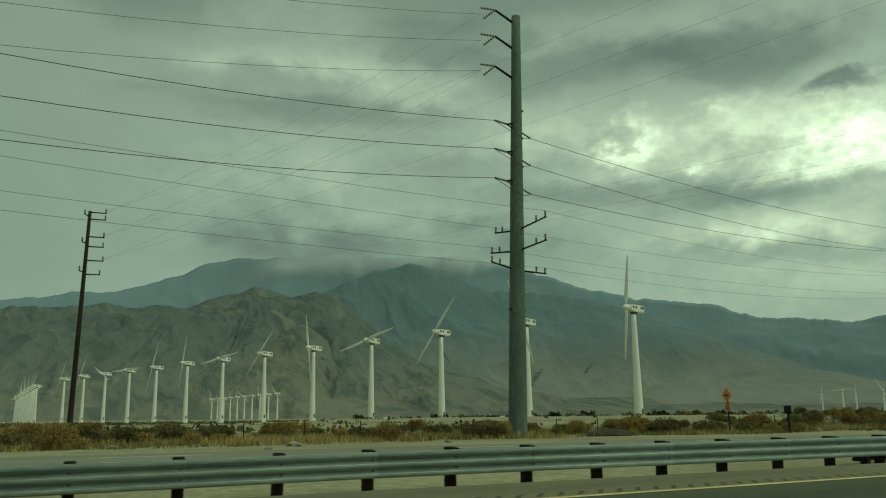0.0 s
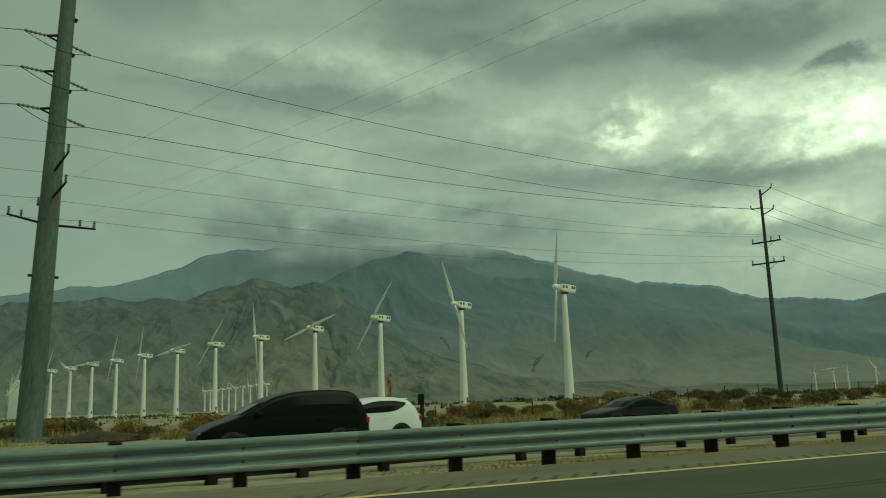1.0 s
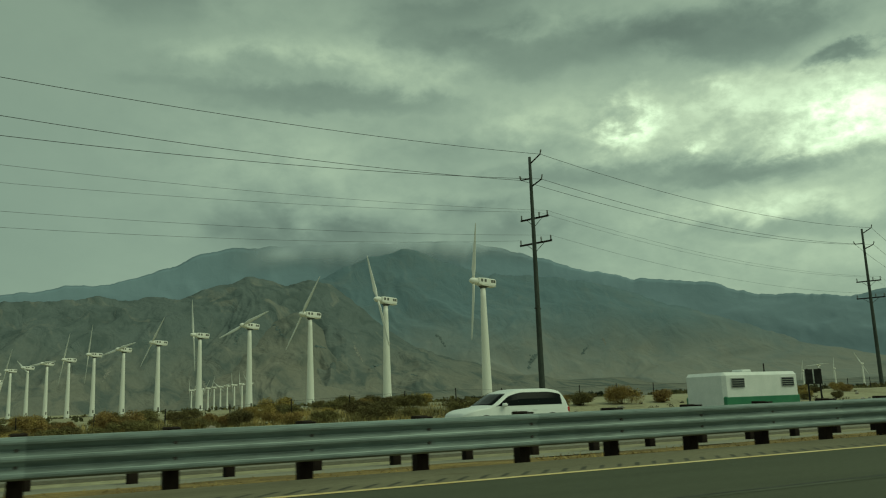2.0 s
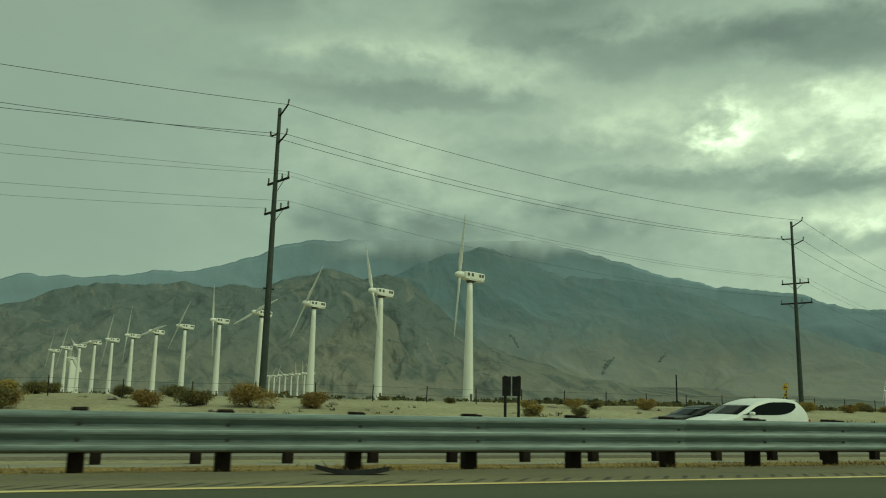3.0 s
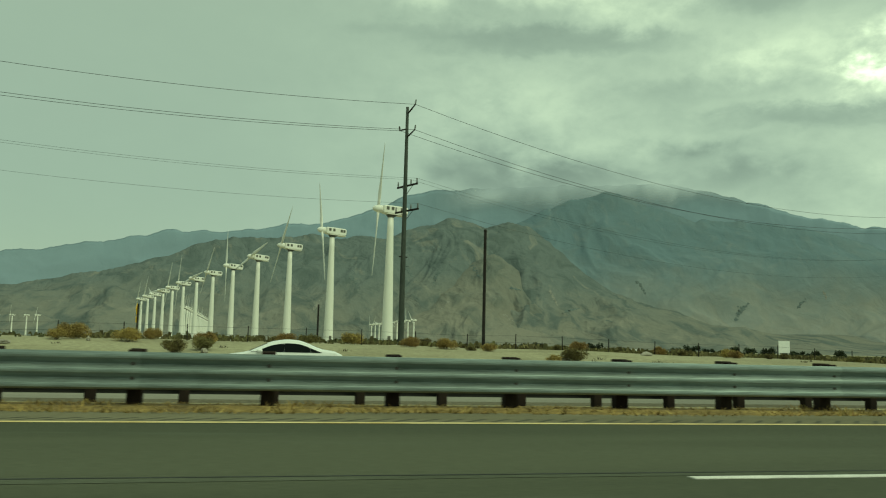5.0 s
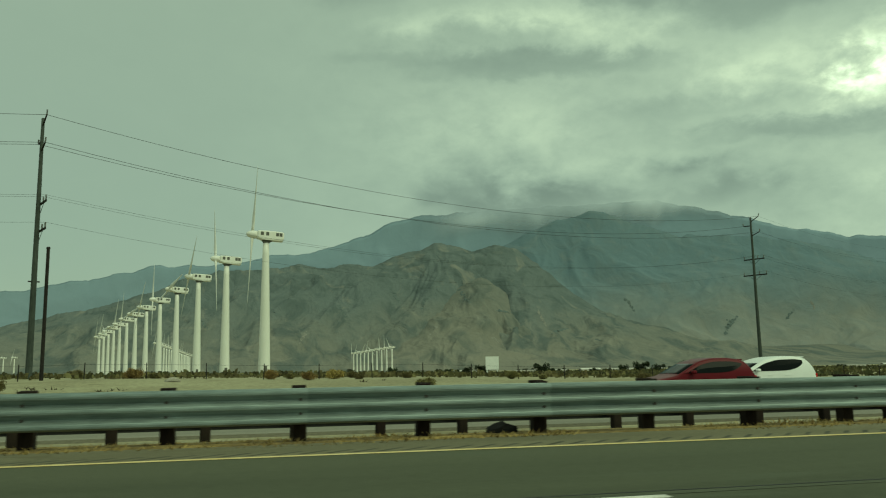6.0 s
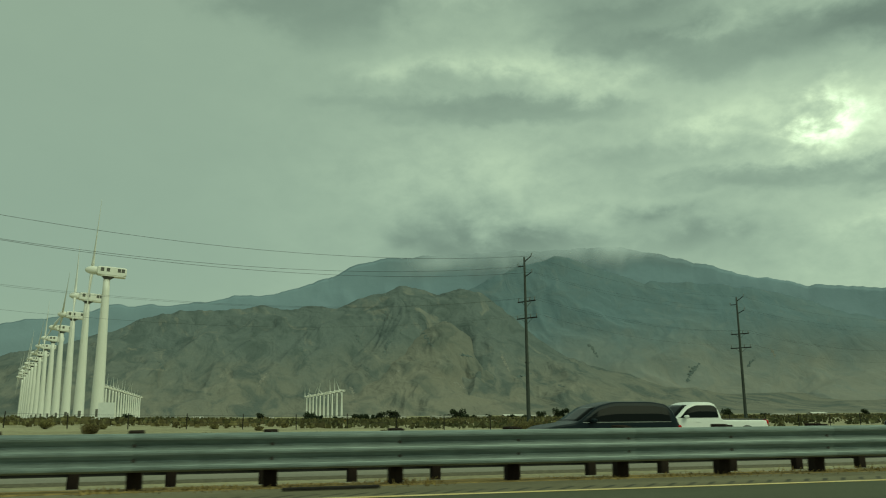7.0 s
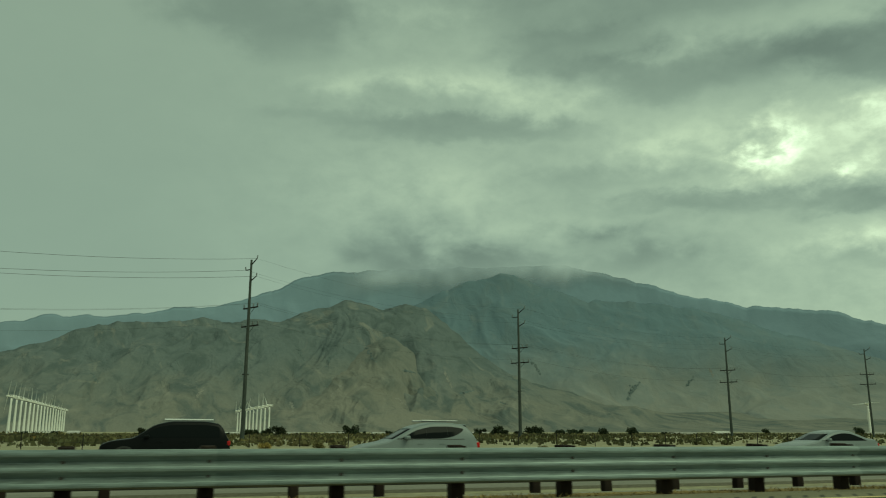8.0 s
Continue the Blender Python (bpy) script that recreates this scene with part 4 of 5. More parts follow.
# from the corner pole towards the first line pole, and on along the line
for k in range(3):
    wire(corner["ahead"][k], hook_list[0]["top"][k], 1.3, 0.021)
    wire(Vector((-62.0, 37.0, 22.7 - 2.4 * k)), corner["dead"][k], 3.6, 0.022)
    wire(Vector((-62.0, 38.5, 22.0 - 2.3 * k)), corner["top"][k], 3.6, 0.013)
for k, j in ((0, 0), (1, 1), (3, 3), (4, 5)):
    wire(corner["low"][k], hook_list[0]["low"][j], 1.2, 0.010)
    wire(before["low"][j], corner["low"][k], 1.0, 0.011)
for n, (a, b) in enumerate(zip(hook_list, hook_list[1:])):
    slack = 4.1 if n == 1 else 1.6
    for k in range(3):
        wire(a["top"][k], b["top"][k], slack, 0.020 if n < 2 else 0.008)
    for k in (0, 1, 3):
        wire(a["low"][k], b["low"][k], slack, 0.010)
# the crossing line that climbs away over the road to the dark wooden pole
for k in range(3):
    wire(wood_tips[k * 2], Vector((62.0 + 2.2 * k, -30.0, 33.0 - 1.6 * k)), 1.5, 0.005)
# three more wires that cross high over the road
for x, z in ((49.9, 18.8), (57.2, 19.0), (59.6, 19.0)):
    wire((x - 0.233 * 85, 105.0, z + 4.3), (x + 0.233 * 60, -40.0, z - 3.0), 0.6, 0.005)
# wires that come down behind the corner pole to the wooden pole
for k in range(3):
    wire(wood_tips[2 * k], corner["top"][k], 0.8, 0.006)


# ---------------------------------------------------------------- roadside signs and posts
def sign(name, x, y, plates, posts, label, category="road sign", yaw=0.0, h0=0.0):
    """plates: (x0, x1, z0, z1, material); posts: (x, top, half width, material)."""
    z = gz(x, y)
    s = base(name, label, category, m=pose(x, y, z + h0, 0, 0, yaw))
    for px, top, hw, material in posts:
        part("post", cubed(px - hw, px + hw, -hw, hw, -0.5, top, 0.01), material, s)
    made = []
    for x0, x1, z0, z1, material in plates:
        bm = cubed(x0, x1, -0.09, -0.06, z0, z1)
        made.append(part("plate", bm, material, s))
    return s, made


def diamond_arrow(x, y, top, size, face, label, second, yaw):
    z = gz(x, y)
    s = base("warning_sign", label, "road sign", m=pose(x, y, z, 0, 0, yaw))
    part("post", cubed(-0.05, 0.05, -0.05, 0.05, -0.5, top, 0.01), sign_back, s)
    bm = cubed(-size / 2, size / 2, -0.09, -0.06, -size / 2, size / 2, 0.008)
    bmesh.ops.rotate(bm, cent=(0, 0, 0), matrix=Matrix.Rotation(radians(45), 3, "Y"), verts=bm.verts)
    bmesh.ops.translate(bm, vec=(0, 0, top - size * 0.6), verts=bm.verts)
    plate = part("plate", bm, face, s)
    c = top - size * 0.6
    bm = bmesh.new()
    pts = [(-0.28, 0.0), (-0.06, 0.18), (-0.06, 0.06), (0.28, 0.06), (0.28, -0.06), (-0.06, -0.06), (-0.06, -0.18)]
    f = bm.faces.new([bm.verts.new((a * size * 1.1, -0.098, c + b * size * 1.1)) for a, b in pts])
    part("arrow", bm, black_paint, plate, "black arrow")
    bm = cubed(-size * 0.36, size * 0.36, -0.09, -0.06, c - size * 1.45, c - size * 0.80, 0.01)
    low = part("lower_plate", bm, face, s)
    for k in range(second):
        part("bar", cubed(-size * 0.24, size * 0.24, -0.098, -0.091, c - size * (1.02 + 0.2 * k) - 0.05, c - size * (1.02 + 0.2 * k) + 0.03), black_paint, low, "dark unreadable lettering bar")
    return s


diamond_arrow(57.7, 54.3, 3.75, 0.95, sign_orange, "orange diamond warning sign with black arrow on a thin post", 2, -100)
diamond_arrow(161.3, 60.5, 2.5, 0.64, sign_yellow, "yellow warning sign with black arrow on a thin post", 2, -92)
sign("sign_seen_from_behind", 56.7, 47.0, [(-0.32, 0.32, 1.5, 2.15, sign_back)], [(0.0, 2.15, 0.09, sign_back)], "dark back of a small road sign on a single post", yaw=-78)
sign("sign_seen_from_behind", 125.2, 46.0, [(-0.62, -0.05, 1.5, 2.7, sign_back), (0.05, 0.62, 1.5, 2.7, sign_back)], [(-0.45, 2.75, 0.07, sign_back), (0.45, 2.75, 0.07, sign_back)], "pair of dark sign backs on two posts beside the road", yaw=-50)
sign("white_sign", 227.1, 81.9, [(-0.7, 0.7, 0.75, 2.1, sign_white)], [(-0.55, 2.0, 0.05, sign_white), (0.55, 2.0, 0.05, sign_white)], "blank white sign panel on two legs in the desert")
tall = base("tall_post", "tall thin dark bare post standing beside the road", "post", m=pose(187.9, 66.0, gz(187.9, 66.0)))
part("shaft", tubed((0, 0, -0.5), (0, 0, 9.9), 0.14, 0.12, 10), cross_mat, tall)
part("cap", tubed((0, 0, 9.9), (0, 0, 10.05), 0.16, 0.12, 10), cross_mat, tall)
post2 = base("tall_post", "thin dark bare post standing in the scrub", "post", m=pose(176.0, 96.0, gz(176.0, 96.0)))
part("shaft", tubed((0, 0, -0.5), (0, 0, 4.4), 0.12, 0.1, 10), cross_mat, post2)
# wire fence on the far side: thin posts with two strands
fence = base("wire_fence", "low wire fence on thin dark posts along the desert edge", "fence", m=pose(-60, 58, 0))
inv = fence.matrix_basis.inverted()
fp = mesh_of("fence_post", tubed((0, 0, -0.4), (0, 0, 1.25), 0.045, 0.04, 6), cross_mat)
prev = None
for k in range(110):
    x = -60 + 4.4 * k
    y = 58 + 0.10 * max(0, x - 100) * 0.9 + (0.3 * math.sin(k))
    part("fence_post", fp, None, fence, at=inv @ pose(x, y, gz(x, y), 2 * math.sin(k * 3.3), 2 * math.sin(k * 1.7), 0))
    here = Vector((x, y, gz(x, y)))
    if prev is not None:
        for hh in (0.55, 1.1):
            bm = tubed(prev + Vector((0, 0, hh)), here + Vector((0, 0, hh)), 0.008, 0.008, 4, caps=False)
            part("strand", bm, wire_mat, fence, at=inv)
    prev = here
# ---------------------------------------------------------------- plants
def leaf(bm, c, size, r, long=1.0):
    """One small leaf; long ones are thin blades."""
    d = Vector((r.uniform(-1, 1), r.uniform(-1, 1), r.uniform(-0.4, 1))).normalized()
    s = d.orthogonal().normalized()
    s.rotate(Matrix.Rotation(r.uniform(0, 6.28), 3, d))
    a, b = d * size * long, s * size * 0.45
    c = Vector(c)
    if long > 2:
        vs = [bm.verts.new(c - b), bm.verts.new(c + a), bm.verts.new(c + b)]
    else:
        vs = [bm.verts.new(c - b * 0.6), bm.verts.new(c + a * 0.5 - b), bm.verts.new(c + a), bm.verts.new(c + a * 0.5 + b)]
    bm.faces.new(vs)


def shrub_meshes(seed, width, height, n, size, material):
    """Foliage and stems of a rounded, ragged desert shrub."""
    r = random.Random(seed)
    lobes = []
    for k in range(9):
        a, d = r.uniform(0, 6.28), width * 0.5 * r.uniform(0.1, 0.75)
        lobes.append((Vector((d * math.cos(a), d * math.sin(a), height * r.uniform(0.22, 0.70))), height * r.uniform(0.26, 0.40)))
    bm = bmesh.new()
    for k in range(n):
        c, rad = lobes[r.randrange(len(lobes))]
        v = Vector((r.gauss(0, 1), r.gauss(0, 1), r.gauss(0, 1))).normalized() * rad * r.uniform(0.45, 1.12)
        p = c + Vector((v.x * 1.3, v.y * 1.3, v.z))
        if p.z > 0.02:
            leaf(bm, p, size * r.uniform(0.6, 1.4), r, 2.8)
    # thin dry shoots that break the outline
    for k in range(n // 9):
        c, rad = lobes[r.randrange(len(lobes))]
        d = Vector((r.gauss(0, 1), r.gauss(0, 1), abs(r.gauss(0.5, 0.8)))).normalized()
        p, q = c + d * rad * 0.5, c + d * rad * r.uniform(1.1, 1.75)
        side = d.orthogonal().normalized() * 0.012
        bm.faces.new([bm.verts.new(p - side), bm.verts.new(p + side), bm.verts.new(q)])
    leaves = mesh_of("foliage", bm, material)
    bm = bmesh.new()
    for c, rad in lobes:
        tube(bm, (c.x * 0.15, c.y * 0.15, -0.1), c, 0.03, 0.012, 5)
        for j in range(3):
            e = c + Vector((r.uniform(-1, 1), r.uniform(-1, 1), r.uniform(0, 1))) * rad
            tube(bm, c * 0.8, e, 0.012, 0.004, 4)
    stems = mesh_of("stem", bm, twig_mat)
    return leaves, stems


SHRUBS = [shrub_meshes(k, w_, h_, n_, s_, m_) for k, (w_, h_, n_, s_, m_) in enumerate((
    (2.8, 1.5, 7000, 0.05, brush_mat), (2.3, 1.2, 5500, 0.05, brush_mat), (3.2, 1.35, 6500, 0.055, olive_mat),
    (1.6, 0.8, 3000, 0.045, brush_mat), (2.0, 0.95, 4000, 0.045, olive_mat), (1.2, 0.55, 2200, 0.04, olive_mat), (3.4, 1.7, 8000, 0.05, brush_mat)))]
SHRUB_LABELS = ["large dry brown desert bush on the sand", "dry tan desert bush on the sand", "wide olive green desert bush", "small dry brown tussock bush", "olive brown desert bush", "low olive green scrub plant", "tall dry tan bush beside the fence"]


def shrub(kind, x, y, scale, turn):
    z = gz(x, y)
    s = base("desert_bush", SHRUB_LABELS[kind], "bush", "bushes along the road", pose(x, y, z - 0.03, 0, 0, turn) @ Matrix.Scale(scale, 4))
    part("foliage", SHRUBS[kind][0], None, s)
    part("stem", SHRUBS[kind][1], None, s)


rnd = random.Random(21)
BIG = [(104.2, 52), (106.9, 53), (110.3, 52), (114.1, 51.5), (142.1, 56), (128.7, 50), (157.3, 60), (161, 58), (173.3, 62), (171.1, 60), (130.5, 54), (135.5, 56), (143.7, 58), (162, 63), (177, 66), (156.7, 58), (171.4, 58), (180.9, 62), (183.5, 60), (68.9, 48), (73.6, 50), (79.3, 52), (82.1, 52), (102.7, 60), (77, 50.5)]
for x, y in BIG:
    shrub(rnd.choice((0, 1, 2, 6)), x, y, rnd.uniform(0.78, 0.95) if 103 < x < 116 else rnd.uniform(0.45, 0.68), rnd.uniform(0, 360))
# brush belt along the first stretch
for k in range(215):
    x, y = rnd.uniform(-25, 98), 47.0 + abs(rnd.gauss(0, 1)) * 14
    if 30 < x < 38 and y < 55:
        continue
    shrub(rnd.choice((1, 2, 3, 4, 4, 0, 2)), x, y, rnd.uniform(0.6, 0.95), rnd.uniform(0, 360))
for k in range(60):
    x, y = rnd.uniform(98, 300), 47 + abs(rnd.gauss(0, 1)) * 30
    shrub(rnd.choice((3, 4, 5, 5)), x, y, rnd.uniform(0.6, 1.0), rnd.uniform(0, 360))

# distant scrub: thousands of little tufts across the plain
bm_v, bm_f = [], []
for k in range(13500):
    u = rnd.random()
    y = 78 + (u ** 1.5) * 900 if k < 9000 else 74 + u * 190
    x = rnd.uniform(-0.38, 1.25) * y + rnd.uniform(-20, 290)
    # the sandy rise is nearly bare
    if y < 330 and 70 - 0.4 * y < x < 70 + 0.9 * y and k % 9:
        continue
    z = gz(x, y)
    rad = rnd.uniform(0.25, 0.75) * (1 + y / 450)
    for j in range(6):
        a = rnd.uniform(0, 6.28)
        c = Vector((x + rad * 0.7 * math.cos(a), y + rad * 0.7 * math.sin(a), z + rnd.uniform(0.0, 0.5) * rad))
        w_ = Vector((rnd.uniform(-1, 1), rnd.uniform(-1, 1), 0)).normalized() * rad * 0.33
        h_ = Vector((rnd.uniform(-0.2, 0.2), rnd.uniform(-0.2, 0.2), rnd.uniform(0.3, 0.6))) * rad
        i0 = len(bm_v)
        bm_v += [c - w_, c + w_, c + w_ * 0.5 + h_, c - w_ * 0.6 + h_ * 0.9]
        bm_f.append((i0, i0 + 1, i0 + 2, i0 + 3))
me = bpy.data.meshes.new("distant_scrub")
me.from_pydata(bm_v, [], bm_f)
me.materials.append(far_scrub_mat)
tagged(new("distant_scrub", me), "scattered dark olive scrub across the desert plain", "scrub", kind="stuff")

# dark twigs, clods and low dead weeds along the edge of the sand
bm_v, bm_f = [], []
for k in range(1500):
    x, y = rnd.uniform(60, 330), 37.5 + abs(rnd.gauss(0, 1)) * 7
    if noise.noise((x * 0.16, y * 0.3, 5.5)) < -0.02:
        continue
    z, rad = gz(x, y), rnd.uniform(0.08, 0.30)
    for j in range(12):
        p = Vector((x + rnd.gauss(0, rad), y + rnd.gauss(0, rad * 0.6), z))
        a = rnd.uniform(0, 6.28)
        w_ = Vector((math.cos(a), math.sin(a), 0)) * rnd.uniform(0.02, 0.06)
        tip = Vector((rnd.gauss(0, 0.14), rnd.gauss(0, 0.1), rnd.uniform(0.04, 0.24)))
        i0 = len(bm_v)
        bm_v += [p - w_, p + w_, p + tip]
        bm_f.append((i0, i0 + 1, i0 + 2))
me = bpy.data.meshes.new("dead_weeds")
me.from_pydata(bm_v, [], bm_f)
me.materials.append(weed_mat)
tagged(new("dead_weeds", me), "dark dead weeds and twigs scattered on the sand", "weeds", kind="stuff")
# dry knee-high grass between the bushes, in clumps
for nm, material, seed, label in (("tall_dry_grass", tall_grass, 3.3, "clumps of tall dry tan grass among the bushes"), ("olive_weeds", olive_mat, 9.1, "low olive weeds among the bushes")):
    bm_v, bm_f = [], []
    for k in range(5200):
        x, y = rnd.uniform(-35, 97), 45.5 + abs(rnd.gauss(0, 1)) * 13
        lush = noise.noise((x * 0.10, y * 0.13, seed)) + 0.5 * noise.noise((x * 0.35, y * 0.4, seed))
        if lush < -0.12 or (x - 34.7) ** 2 + (y - 51) ** 2 < 16:
            continue
        z = gz(x, y)
        for j in range(13):
            p = Vector((x + rnd.gauss(0, 0.28), y + rnd.gauss(0, 0.28), z))
            a = rnd.uniform(0, 6.28)
            w_ = Vector((math.cos(a), math.sin(a), 0)) * rnd.uniform(0.012, 0.03)
            tip = Vector((rnd.gauss(0, 0.13), rnd.gauss(0, 0.13), rnd.uniform(0.15, 0.55) * (0.75 + 0.7 * lush)))
            i0 = len(bm_v)
            bm_v += [p - w_, p + w_, p + tip]
            bm_f.append((i0, i0 + 1, i0 + 2))
    me = bpy.data.meshes.new(nm)
    me.from_pydata(bm_v, [], bm_f)
    me.materials.append(material)
    tagged(new(nm, me), label, "grass", kind="stuff")

def berm(x, y):
    """Height of the low straw-covered bank that the guardrail stands in."""
    top = float(np.interp(x, [40, 80, 125, 150, 170, 215, 300], [0.02, 0.03, 0.03, 0.06, 0.06, 0.05, 0.05]))
    d = y - rail_y(x)
    return top * smooth01(-0.55, 0.1, d) * smooth01(2.6, 0.6, d)


# dry grass along the foot of the guardrail and the sand verge
bm_v, bm_f = [], []
for k in range(85000):
    x = rnd.uniform(-15, 330)
    if x < 40 or noise.noise((x * 0.22, 2.0, 0.5)) < -0.38:
        continue
    y = rail_y(x) + max(-0.40 - 0.12 * math.sin(x * 0.9), rnd.gauss(0.1, 0.55) if k % 3 else rnd.uniform(0.5, 3.6))
    z = gz(x, y) + berm(x, y) + 0.02
    h_ = rnd.uniform(0.02, 0.085) * (1 + max(0, noise.noise((x * 0.6, 8.0, 0))) * 1.6)
    a = rnd.uniform(0, 6.28)
    w_ = Vector((math.cos(a), math.sin(a), 0)) * rnd.uniform(0.010, 0.026)
    tip = Vector((rnd.uniform(-0.12, 0.12), rnd.uniform(-0.1, 0.1), h_))
    c = Vector((x, y, z))
    i0 = len(bm_v)
    bm_v += [c - w_, c + w_, c + tip]
    bm_f.append((i0, i0 + 1, i0 + 2))
me = bpy.data.meshes.new("dry_grass")
me.from_pydata(bm_v, [], bm_f)
me.materials.append(dry_grass)
tagged(new("dry_grass", me), "strip of dry yellow grass under the guardrail", "grass", kind="stuff")
bm = bmesh.new()
rings = []
for k in range(368):
    x = 41 + 0.8 * k
    ry = rail_y(x)
    ya = ry - 0.36 - 0.14 * math.sin(x * 0.9) - 0.07 * math.sin(x * 2.7)
    rings.append([(x, y, gz(x, y) + dz - 0.12 * smooth01(46, 41, x) + berm(x, y) + 0.012 * math.sin(x * 1.7 + y * 5)) for y, dz in ((ya, -0.03), (ya + 0.12, 0.015), (ry - 0.05, 0.045), (ry + 0.3, 0.05), (ry + 0.8, 0.06), (ry + 1.4, 0.06), (ry + 2.6, 0.05), (ry + 3.7 + 0.3 * math.sin(x * 0.37), 0.05), (ry + 4.1 + 0.3 * math.sin(x * 0.37), -0.05))])
loft(bm, rings, close=False, caps=False)
median_mat = mat("median_concrete", (0.275, 0.265, 0.208), (0.345, 0.332, 0.262), 0.4, 30, 0.9, 0.3, grime=(0.24, 0.23, 0.17))
verge_mat = mat("straw_verge", (0.31, 0.225, 0.088), (0.17, 0.125, 0.058), 0.8, 9, 0.95, 0.6, grime=(0.085, 0.066, 0.036), depth=0.06, fleck=0.8)
structure("median_pavement", strip(bmesh.new(), 48, 335, lambda x: rail_y(x) + 4.2, const(17.3), lambda x: gz(x, rail_y(x) + 4.2) + 0.03, lambda x: gz(x, 17.3) + 0.03, step=2.0), median_mat, "pale concrete strip between the two guardrails", "pavement")
structure("verge", bm, verge_mat, "straw-coloured sandy verge under the guardrail", "verge")


def tree_meshes(seed, height, width, n):
    r = random.Random(seed)
    bm = bmesh.new()
    top = height * 0.62
    tube(bm, (0, 0, -0.4), (0.1, 0, height * 0.25), 0.24, 0.17, 8)
    limbs = []
    for k in range(11):
        a, d = r.uniform(0, 6.28), width * r.uniform(0.05, 0.36)
        e = Vector((d * math.cos(a), d * math.sin(a), height * r.uniform(0.14, 0.76)))
        tube(bm, (0.05, 0, height * r.uniform(0.08, 0.2)), e, 0.10, 0.035, 6)
        limbs.append((e, height * r.uniform(0.13, 0.24)))
    trunk = mesh_of("trunk", bm, bark_mat)
    bm = bmesh.new()
    for k in range(n):
        c, rad = limbs[r.randrange(len(limbs))]
        v = Vector((r.gauss(0, 1), r.gauss(0, 1), r.gauss(0, 0.8))).normalized() * rad * r.uniform(0.4, 1.15)
        leaf(bm, c + v, r.uniform(0.45, 0.85), r, 1.1)
    return trunk, mesh_of("crown", bm, leaf_mat)


TREES = [tree_meshes(40 + k, h_, w_, 1700) for k, (h_, w_) in enumerate(((7.0, 9.0), (5.0, 10.5), (8.5, 8.5), (4.2, 9.0)))]
rnd = random.Random(8)
TREE_X = [304, 345, 360, 380, 387, 417, 424, 438, 450, 466, 484, 503, 517, 528, 536, 192, 212, 224, 257, 283, 308, 392, 460, 482, 510, 364, 458, 489, 522, 542, 275, 319, 330, 560, 600, 680, 760]
for i, x in enumerate(TREE_X + [rnd.uniform(180, 620) for q in range(44)]):
    y = rnd.uniform(455, 560)
    k = rnd.randrange(4) if i < len(TREE_X) else rnd.choice((1, 3))
    s = rnd.uniform(0.85, 1.35) if i < len(TREE_X) else rnd.uniform(0.4, 0.75)
    t = base("desert_tree", ("dark green spreading tree on the plain", "low wide dark green tree on the plain", "taller dark green tree beside the houses", "low dark bushy tree on the plain")[k], "tree", "trees round the far houses", pose(136 + (x - 136) * y / 500, y, gz(x, y) - 0.7 * s, 0, 0, rnd.uniform(0, 360)) @ Matrix.Scale(s, 4))
    part("trunk", TREES[k][0], None, t)
    part("crown", TREES[k][1], None, t)


# ---------------------------------------------------------------- far houses
def house(x, y, length, pitched):
    h = base("mobile_home", "low white mobile home with pale roof on the plain" if not pitched else "small pale house with low gabled roof", "house", "far houses", pose(x, y, gz(x, y)))
    dp, hh = 6.0, 2.5
    part("wall", cubed(-length / 2, length / 2, 0, dp, -0.3, hh), wall_white, h)
    bm = bmesh.new()
    e = 0.4
    ridge = 0.9 if pitched else 0.3
    loft(bm, [[(s * (length / 2 + e), -e, hh), (s * (length / 2 + e), dp / 2, hh + ridge), (s * (length / 2 + e), dp + e, hh), (s * (length / 2 + e), dp + e, hh + 0.15), (s * (length / 2 + e), dp / 2, hh + ridge + 0.15), (s * (length / 2 + e), -e, hh + 0.15)] for s in (-1, 1)])
    part("roof", bm, roof_mat, h)
    n = max(2, int(length / 3.2))
    for k in range(n):
        wx = -length / 2 + length * (k + 0.5) / n
        if k == n // 2:
            part("door", cubed(wx - 0.45, wx + 0.45, -0.05, 0.0, 0.0, 2.0), turbine_dark, h)
        else:
            wn = part("window", cubed(wx - 0.65, wx + 0.65, -0.06, 0.0, 0.95, 1.95), sign_white, h)
            part("pane", cubed(wx - 0.55, wx + 0.55, -0.075, -0.062, 1.03, 1.87), window_dark, wn)


for k, (x, length) in enumerate(((313, 9.1), (328, 9.1), (345, 8.0), (377, 14.6), (419, 13.9), (461, 26.0), (631, 18), (655, 12.8), (801, 18), (263, 7.3), (225, 6.0), (436, 12), (400, 8))):
    y = 500 + 45 * ((k * 37) % 10) / 10
    house(136 + (x - 136) * y / 520, y, length, k % 3 == 1)


